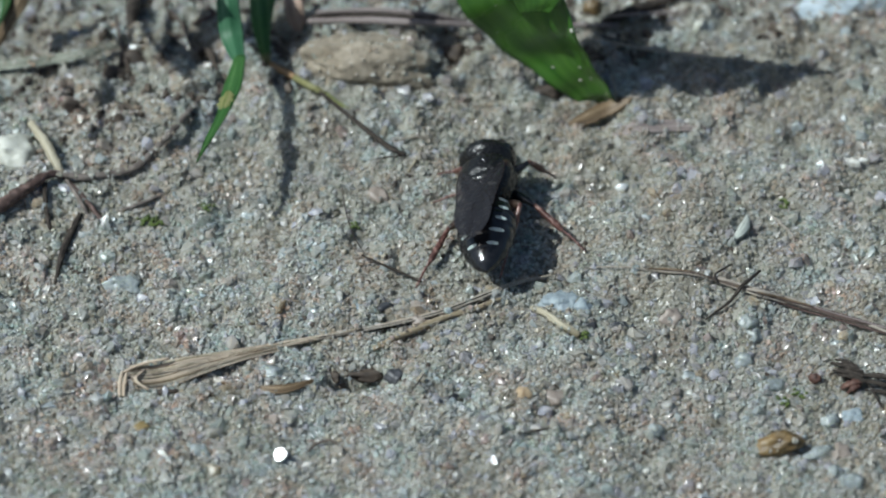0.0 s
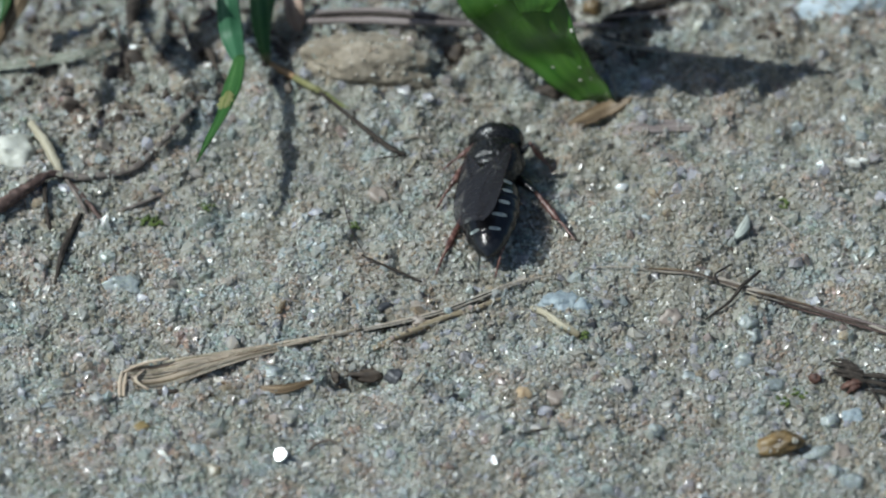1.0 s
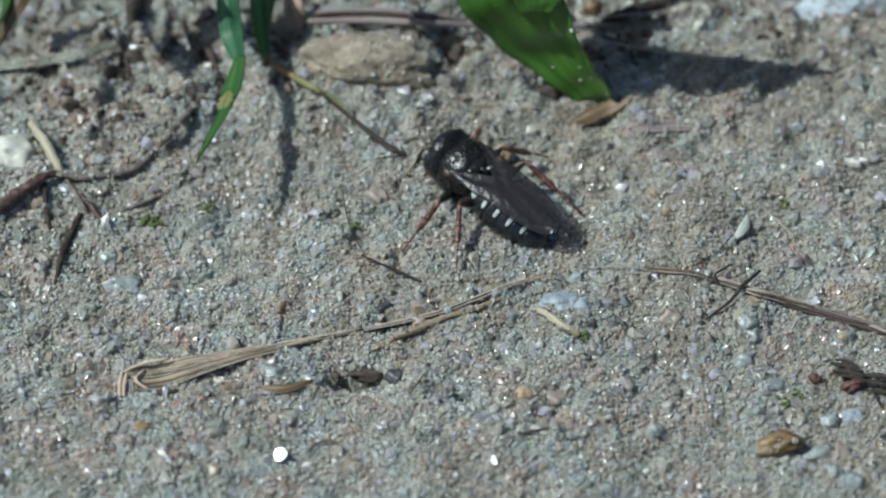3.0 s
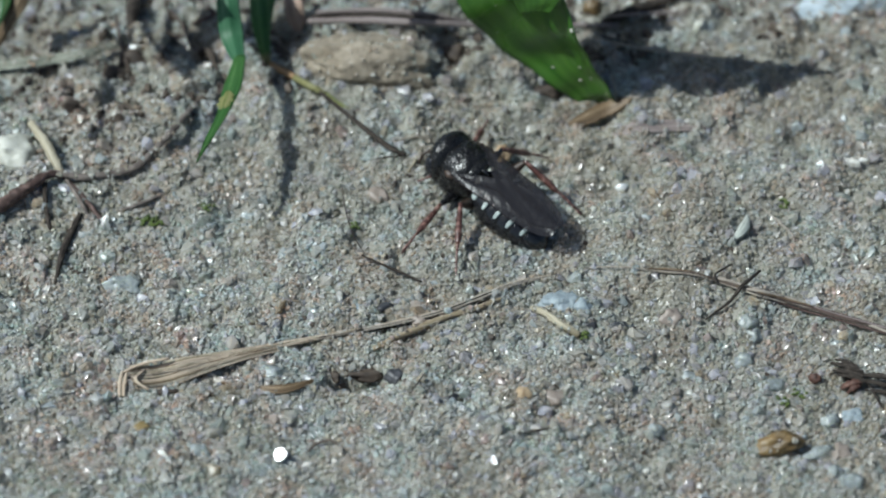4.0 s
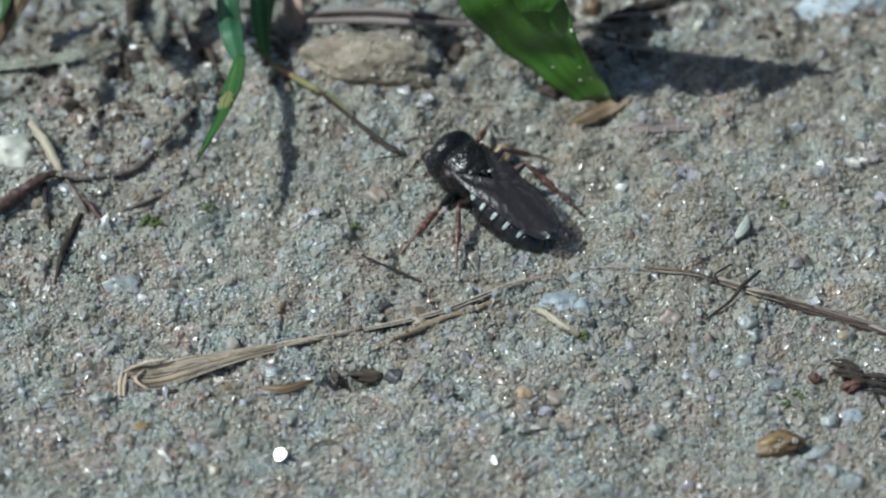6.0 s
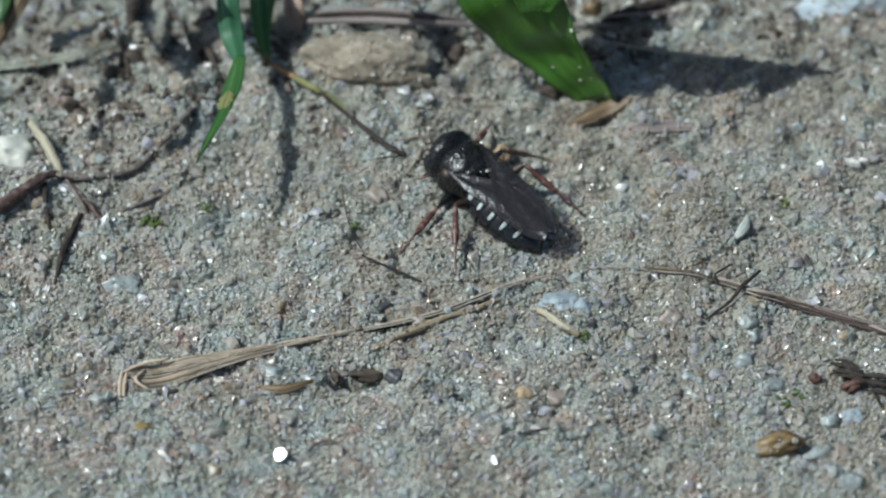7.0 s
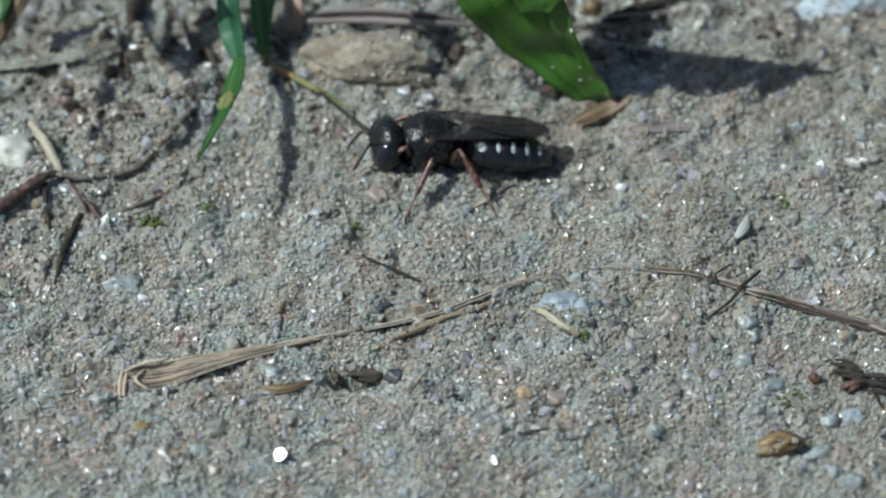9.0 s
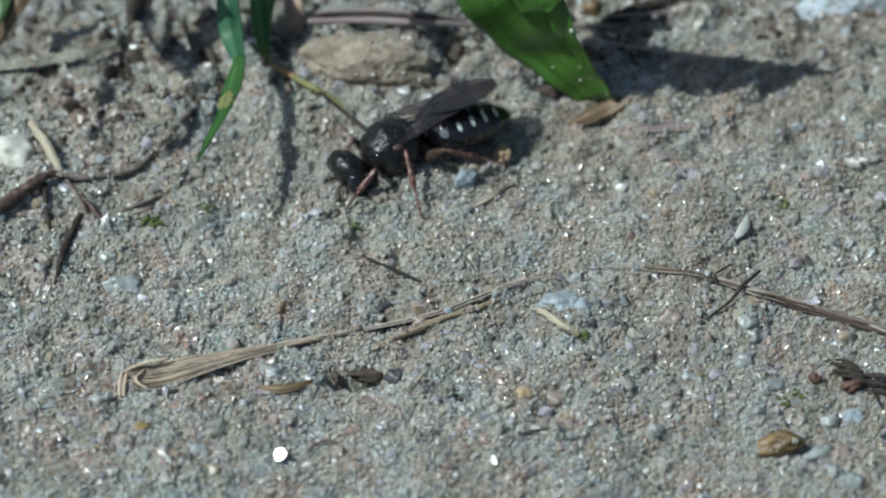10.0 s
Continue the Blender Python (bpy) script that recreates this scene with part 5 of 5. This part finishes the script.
    # wings, folded back over the abdomen; hinge at the shoulder
    for s in (-1, 1):
        hinge = Vector((s * 0.82, 1.15, 2.12))
        line = spline([(0.0, 0.05, 0.10), (-0.8, 0.10, 0.50), (-1.85, 0.04, 0.90), (-2.78, 0.02, 1.10), (-3.6, -0.08, 0.96), (-4.12, -0.24, 0.64), (-4.46, -0.48, 0.22)], 5)
        rows = []
        for y, outer, chord in line:
            row = []
            for j in range(11):
                u = j / 10
                x = s * (outer - chord * 1.25 * u)
                row.append((x, y, 0.04 + 0.10 * math.sin(abs(y) * 0.72) - 0.02 * abs(y) - 0.10 * (1 - u) ** 2 + 0.02 * math.sin(u * 9 + y) * (chord > 0.3) + 0.03 * (s > 0)))
            rows.append(row)
        bm = bmesh.new()
        sweep(bm, rows, [0.1 * i for i in range(len(rows))], False)
        bmesh.ops.recalc_face_normals(bm, faces=bm.faces)
        wing = part("wing", bm, FILM, insect, "smoky translucent folded wing", at=hinge)
        parts["wing", s] = wing
        edge = [(r[0][0], r[0][1], r[0][2] + 0.01) for r in rows[::5]][:5]
        part("vein", tube(edge, [0.020, 0.020, 0.016, 0.012, 0.006], 6, 4, 0.0, 14), VEIN, wing)
        middle = [(r[5][0], r[5][1], r[5][2] + 0.012) for r in rows[::5]][:5]
        part("vein", tube(middle, [0.007, 0.007, 0.007, 0.006, 0.005], 6, 4, 0.0, 15), VEIN, wing)

    # legs: the thigh is the leg's own mesh, shin and foot bend at the knee
    for name, (hip, upper, lower) in LEGS.items():
        for s in (-1, 1):
            k = upper / 1.2
            thigh = tube([(0, -0.08, 0), (0, 0.25 * upper, 0.03), (0, 0.6 * upper, 0.03), (0, upper, 0)], [0.13 * k, 0.20 * k, 0.17 * k, 0.08 * k], 10, 5, 0.04, 16)
            leg = part("leg", thigh, CHITIN if name != "hind" else HORN, insect, at=(s * hip[0], hip[1], hip[2]))
            shin_end = lower * 0.56
            bm = tube([(0, -0.04, 0), (0, shin_end * 0.4, 0.0), (0, shin_end * 0.8, 0.0), (0, shin_end, 0)], [0.07, 0.11, 0.125, 0.08], 10, 5, 0.06, 17)
            for i in range(7):
                at = shin_end * (0.25 + 0.11 * i)
                tip = Vector((math.cos(i * 2.1), 0.9, math.sin(i * 2.1))) * 0.14
                tube([(math.cos(i * 2.1) * 0.08, at, math.sin(i * 2.1) * 0.08), Vector((math.cos(i * 2.1) * 0.08, at, math.sin(i * 2.1) * 0.08)) + tip], [0.018, 0.005], 5, 2, 0, 1, bm)
            shin = part("shin", bm, RUST, leg, "rust-red spiny shin", at=(0, upper, 0))
            points, radii = [], []
            for i in range(6):
                y = shin_end + (lower - shin_end) * i / 5
                points += [(0, y, 0.02 * math.sin(i)), (0, y + 0.06, 0.02 * math.sin(i))]
                radii += [0.036, 0.062 - 0.004 * i]
            foot = part("foot", tube(points[:11], radii[:11], 8, 3, 0.05, 18), RUST, leg, at=(0, upper, 0))
            parts["leg", name, s] = (leg, shin, foot)
    return parts


LEGS = {"fore": ((0.42, 1.75, 0.80), 1.15, 1.8), "mid": ((0.62, 1.05, 0.72), 1.15, 2.5), "hind": ((0.60, 0.10, 0.85), 1.35, 2.8)}
insect_parts = build_insect()

# separate coarse grains close to where the insect works
grain_meshes = []
for k, (v, f) in enumerate(grain_shapes(15, 14, 400)):
    bm = bmesh.new()
    made = [bm.verts.new(p) for p in v * 0.2]
    for face in f:
        bm.faces.new([made[i] for i in face])
    bmesh.ops.transform(bm, matrix=Matrix.Scale(MM, 4), verts=bm.verts)
    grain_meshes.append(finish("sand_grain", bm, GRAIN, False))
pick = random.Random(5)
for k in range(300):
    x, y = pick.uniform(-15.5, 15.5), pick.uniform(-12, 7)
    ob = new("sand_grain", pick.choice(grain_meshes))
    ob.parent = ground
    size = pick.uniform(0.4, 0.95)
    ob.location = Vector((x, y, float(H(x, y)) - 0.07 * size)) * MM
    ob.rotation_euler = [pick.uniform(0, 6.3) for _ in range(3)]
    ob.scale = [size * pick.uniform(0.8, 1.2) for _ in range(3)]


# a quartz grain that the insect digs out
dug_grain = tagged(new("quartz", finish("quartz", stone((0, 0, 0), (0.47 * MM, 0.36 * MM, 0.30 * MM), (8, -6, 12), 27, 0.3, 4, 6), BLUE_QUARTZ)),
                   "milky bluish quartz grain dug out of the sand", "grain", "quartz grains in the sand")


# ---- what moves ----
def between(rows, t):
    """Values at t between rows of (t, value, ...)."""
    ts = [r[0] for r in rows]
    return [float(np.interp(t, ts, [r[k] for r in rows])) for k in range(1, len(rows[0]))]


BODY = [  # seconds; place in mm; pitch, roll, heading in degrees
    (0.0, 2.05, 0.99, -0.02, -3.5, -17.0, 1.5), (0.2, 1.90, 1.55, -0.14, -0.5, -17.0, -0.5), (0.4, 2.15, 2.15, -0.30, -2.8, -17.0, -4.0), (0.6, 2.05, 2.20, -0.28, -2.7, -17.0, -4.3),
    (0.8, 2.20, 2.11, -0.30, -2.9, -17.0, -2.8), (1.0, 2.20, 2.14, -0.30, -2.9, -17.0, -2.8), (1.3, 2.19, 2.19, -0.31, -3.0, -17.0, -4.0), (1.6, 2.17, 2.29, -0.32, -2.8, -17.0, -4.4),
    (1.7, 2.15, 2.33, -0.31, -2.5, -17.0, -3.8), (1.8, 2.41, 2.30, -0.36, -3.3, -17.0, -2.9), (1.9, 2.04, 2.51, -0.26, -1.8, -10.0, 5.2), (2.0, 1.55, 2.42, -0.31, 8.0, -5.0, 52.0),
    (2.1, 1.50, 2.66, -0.21, 9.3, -10.0, 55.0), (2.4, 1.54, 2.56, -0.27, 9.5, -10.0, 50.8), (2.7, 1.62, 2.53, -0.30, 9.2, -10.0, 47.2), (3.8, 1.72, 2.50, -0.38, 8.7, -10.0, 46.1),
    (4.5, 1.74, 2.48, -0.39, 8.7, -10.0, 45.2), (5.5, 1.75, 2.45, -0.38, 8.7, -10.0, 43.3), (6.8, 1.65, 2.43, -0.38, 8.6, -10.0, 42.6), (7.4, 1.61, 2.40, -0.37, 8.3, -10.0, 41.7),
    (7.6, 1.23, 2.25, -0.28, 9.4, -10.0, 41.2), (7.8, 1.38, 2.32, -0.36, 8.0, -10.0, 33.0), (8.1, 1.47, 2.36, -0.37, 7.6, -10.0, 31.0), (8.3, 1.35, 3.14, -0.23, 2.9, 0.0, 29.0),
    (8.4, 1.36, 3.87, -0.18, 1.4, 0.0, 5.8), (8.5, 1.36, 3.80, -0.21, 3.0, 0.0, 16.0), (8.6, 1.19, 3.53, -0.02, 6.0, 0.0, 70.0), (8.7, 0.71, 3.87, -0.02, 9.9, 0.0, 85.4),
    (8.8, 0.43, 4.24, -0.26, 10.9, 8.0, 93.3), (9.0, 0.35, 4.24, -0.29, 10.0, 8.0, 97.1), (9.3, 0.24, 4.49, -0.30, 10.2, 8.0, 99.7), (9.4, 0.14, 4.62, -0.31, 9.9, 8.0, 99.4),
    (9.5, -0.09, 4.74, -0.39, 8.5, 8.0, 97.1), (9.6, -0.18, 4.74, -0.41, 7.2, 8.0, 99.3), (9.7, -0.41, 4.47, -0.30, 3.5, 8.0, 110.7), (9.8, -0.42, 4.36, -0.30, 3.0, 8.0, 112.7),
    (9.9, -0.78, 4.46, -0.18, 0.8, 8.0, 117.0), (10.0, -0.80, 4.42, -0.20, 0.8, 8.0, 117.0)]
HEAD = [  # seconds; pitch and turn; how far the neck is stretched
    (0, -4, 0, -0.05), (1.9, -4, 0, -0.05), (2.0, -8, -6, -0.22), (3.8, -22, 0, -0.36), (8.0, -20, 0, -0.34), (8.4, 0, 0, 0), (8.8, -6, 4, 0.3), (9.4, -6, 4, 0.3), (9.6, -10, 4, 0.3), (9.8, -26, 2, 0.55), (10, -36, 4, 0.55)]
ABDOMEN_TURN = [(0, -4, -3, 0.2), (0.1, -1, -3, 0.0), (0.2, 2, -3, -0.35), (0.3, 2, -2, -0.1), (0.4, 2, -2, 0.02), (0.5, 2, -2, -0.28), (0.8, 2, -2, -0.04), (1.7, 2, -2, -0.05), (1.9, -2, 6, 0), (2.1, 0, -4, -0.12), (3.8, 3, -4, -0.38), (8.0, 3, -4, -0.36), (8.3, 0, -4, 0), (8.6, 4, 0, 0.1), (8.8, 2, 0, 0.34), (9.6, 2, 0, 0.34), (10, -2, 0, 0.34)]
WINGS = [  # seconds; pitch, spread and swing to one side
    (0, -8, -3, -5), (0.3, -8, -3, -5), (0.5, -7, 1, -3), (1.7, -7, 1, -3), (2.2, 0, 0, 0), (8.2, 0, 0, 0), (8.4, -3, 2, 0), (8.6, -8, 4, 0), (8.8, -2, -2, 0), (9.4, -2, -3, 0), (9.7, -7, -4, 0), (9.8, -8, -4, 0), (10, -9, -4, 0)]
FEET = {  # where each foot stands
    ("fore", -1): [(0, (-0.19, 3.22, 0.50)), (1.8, (0.12, 3.82, 0.35)), (2.0, (-1.01, 3.06, 0.50)), (2.2, (-0.95, 2.82, 0.45)), (8.2, (-0.86, 3.03, 0.48)), (8.4, (-0.19, 5.02, 0.64)), (8.6, (-1.93, 2.75, 0.80)),
                   (8.8, (-2.65, 3.43, 0.58)), (9.4, (-2.76, 3.62, 0.54)), (9.7, (-2.95, 1.94, 0.29)), (9.8, (-3.40, 1.78, 0.19)), (10, (-3.53, 1.76, 0.15))],
    ("fore", 1): [(0, (4.15, 3.82, -0.27)), (1.8, (3.95, 4.57, -0.36)), (2.0, (1.58, 6.62, 0.14)), (8.2, (2.00, 6.66, 0.10)), (8.4, (3.14, 6.68, -0.06)), (8.6, (-1.33, 6.76, 0.72)), (8.8, (-2.67, 5.50, 0.62)),
                  (9.5, (-2.98, 5.45, 0.52)), (10, (-3.99, 3.01, 0.27))],
    ("mid", -1): [(0, (-0.39, 2.08, 0.16)), (0.4, (-0.29, 1.90, 0.14)), (1.8, (-0.18, 1.65, 0.15)), (2.0, (-1.47, -0.31, -0.01)), (8.2, (-1.59, -0.42, -0.08)), (8.4, (-0.29, 2.90, 0.65)), (8.6, (-0.90, 2.16, 0.23)),
                  (8.8, (-1.39, 1.24, 0.03)), (9.4, (-1.43, 1.24, 0.03)), (9.6, (-1.11, 1.85, 0.18)), (9.8, (-0.80, 1.43, 0.12)), (10, (-0.78, 1.39, 0.11))],
    ("mid", 1): [(0, (5.14, -0.16, -0.10)), (1.8, (5.10, -0.09, -0.11)), (2.0, (3.75, 5.04, -0.37)), (2.3, (3.90, 5.05, -0.35)), (8.2, (3.85, 4.88, -0.36)), (8.4, (3.64, 4.53, -0.32)), (8.6, (2.00, 6.66, 0.10)),
                 (8.8, (0.75, 6.88, 0.33)), (9.5, (0.12, 6.87, 0.33)), (10, (-0.91, 6.19, 0.68))],
    ("hind", -1): [(0, (-0.99, -2.20, 0.01)), (0.2, (-0.79, -2.10, 0.03)), (0.4, (-0.37, -1.69, 0.02)), (1.7, (-0.32, -1.62, 0.01)), (1.9, (0.12, -1.46, 0.02)), (2.0, (0.45, -1.53, 0.04)), (8.3, (0.45, -1.58, 0.03)),
                   (8.4, (0.12, 0.79, 0.40)), (8.6, (1.67, -0.10, -0.04)), (8.7, (1.80, 0.58, 0.03)), (8.8, (1.97, 1.49, -0.04)), (9.6, (2.01, 1.48, -0.03)), (9.7, (1.93, 1.61, -0.04)), (9.8, (2.35, 4.0, 0.10)), (10, (2.35, 4.1, 0.12))],
    ("hind", 1): [(0, (2.05, -1.89, 0.16)), (0.4, (1.79, -1.71, 0.16)), (0.6, (1.66, -1.92, 0.19)), (1.0, (1.87, -1.88, 0.15)), (1.6, (1.74, -1.90, 0.17)), (1.8, (3.28, -0.50, -0.34)), (2.0, (5.01, 1.74, -0.11)),
                  (8.2, (5.09, 1.74, -0.11)), (8.4, (4.12, 1.63, -0.12)), (8.6, (4.68, 4.88, -0.08)), (8.8, (4.28, 6.63, -0.01)), (9.6, (4.07, 6.41, 0.05)), (9.8, (3.04, 6.47, -0.15)), (10, (2.51, 6.20, -0.04))]}


def aim(at, ahead, up):
    y = ahead.normalized()
    x = y.cross(up).normalized()
    z = x.cross(y)
    m = Matrix((x, y, z)).transposed().to_4x4()
    m.translation = at
    return m


def motions():
    times = [r[0] for r in BODY]
    poses = {r[0]: pose(r[1] * MM, r[2] * MM, r[3] * MM, *r[4:]) for r in BODY}
    walk(insect_parts["body"], [(t, poses[t]) for t in times])
    walk(insect_parts["head"], [(r[0], pose(*((NECK + Vector((0, r[3], -0.5 * r[3]))) * MM), r[1], 0, r[2])) for r in HEAD])
    walk(insect_parts["abdomen"], [(r[0], pose(*((WAIST - Vector((0, r[3], 0))) * MM), r[1], 0, r[2])) for r in ABDOMEN_TURN])
    for s in (-1, 1):
        at = Vector((s * 0.82, 1.15, 2.12)) * MM
        walk(insect_parts["wing", s], [(r[0], pose(*at, r[1], 0, s * r[2] + r[3])) for r in WINGS])
    walk(dug_grain, [(t, pose(x * MM, y * MM, z * MM, rx, 0, rz)) for t, x, y, z, rx, rz in (
        (0, 1.49, 3.29, -0.43, 40, 0), (9.5, 1.49, 3.29, -0.43, 40, 0), (9.65, 1.40, 2.83, 0.21, 20, 10), (9.75, 0.90, 3.13, 0.49, 0, 25), (10, 0.80, 3.16, 0.52, 0, 30))])
    for (name, s), spots in FEET.items():
        hip, upper, lower = LEGS[name]
        start = Vector((s * hip[0], hip[1], hip[2]))
        rows_leg, rows_shin = [], []
        for t in sorted(set(times) | {r[0] for r in spots}):
            target = Vector(between([(r[0], *r[1]) for r in spots], t)) + Vector((0, 0, 0.18))
            body = pose(*[v * (MM if k < 3 else 1) for k, v in enumerate(between(BODY, t))])
            local = (body.inverted() @ (target * MM)) / MM
            line = local - start
            reach = min(max(line.length, 0.75 * (lower - upper) + 0.3), upper + lower - 0.03)
            ahead = line.normalized()
            a = (upper ** 2 - lower ** 2 + reach ** 2) / (2 * reach)
            rise = math.sqrt(max(0.0, upper ** 2 - a * a))
            out = Vector((s * (0.8 if name == "hind" else 0.5), 0, 0.95))
            out = (out - ahead * out.dot(ahead)).normalized()
            knee, end = start + ahead * a + out * rise, start + ahead * reach
            thigh = aim(start * MM, knee - start, out)
            shin = aim(knee * MM, end - knee, out)
            rows_leg.append((t, thigh))
            rows_shin.append((t, thigh.inverted() @ shin))
        leg, shin_ob, foot_ob = insect_parts["leg", name, s]
        walk(leg, rows_leg)
        walk(shin_ob, rows_shin)
        walk(foot_ob, rows_shin)


motions()
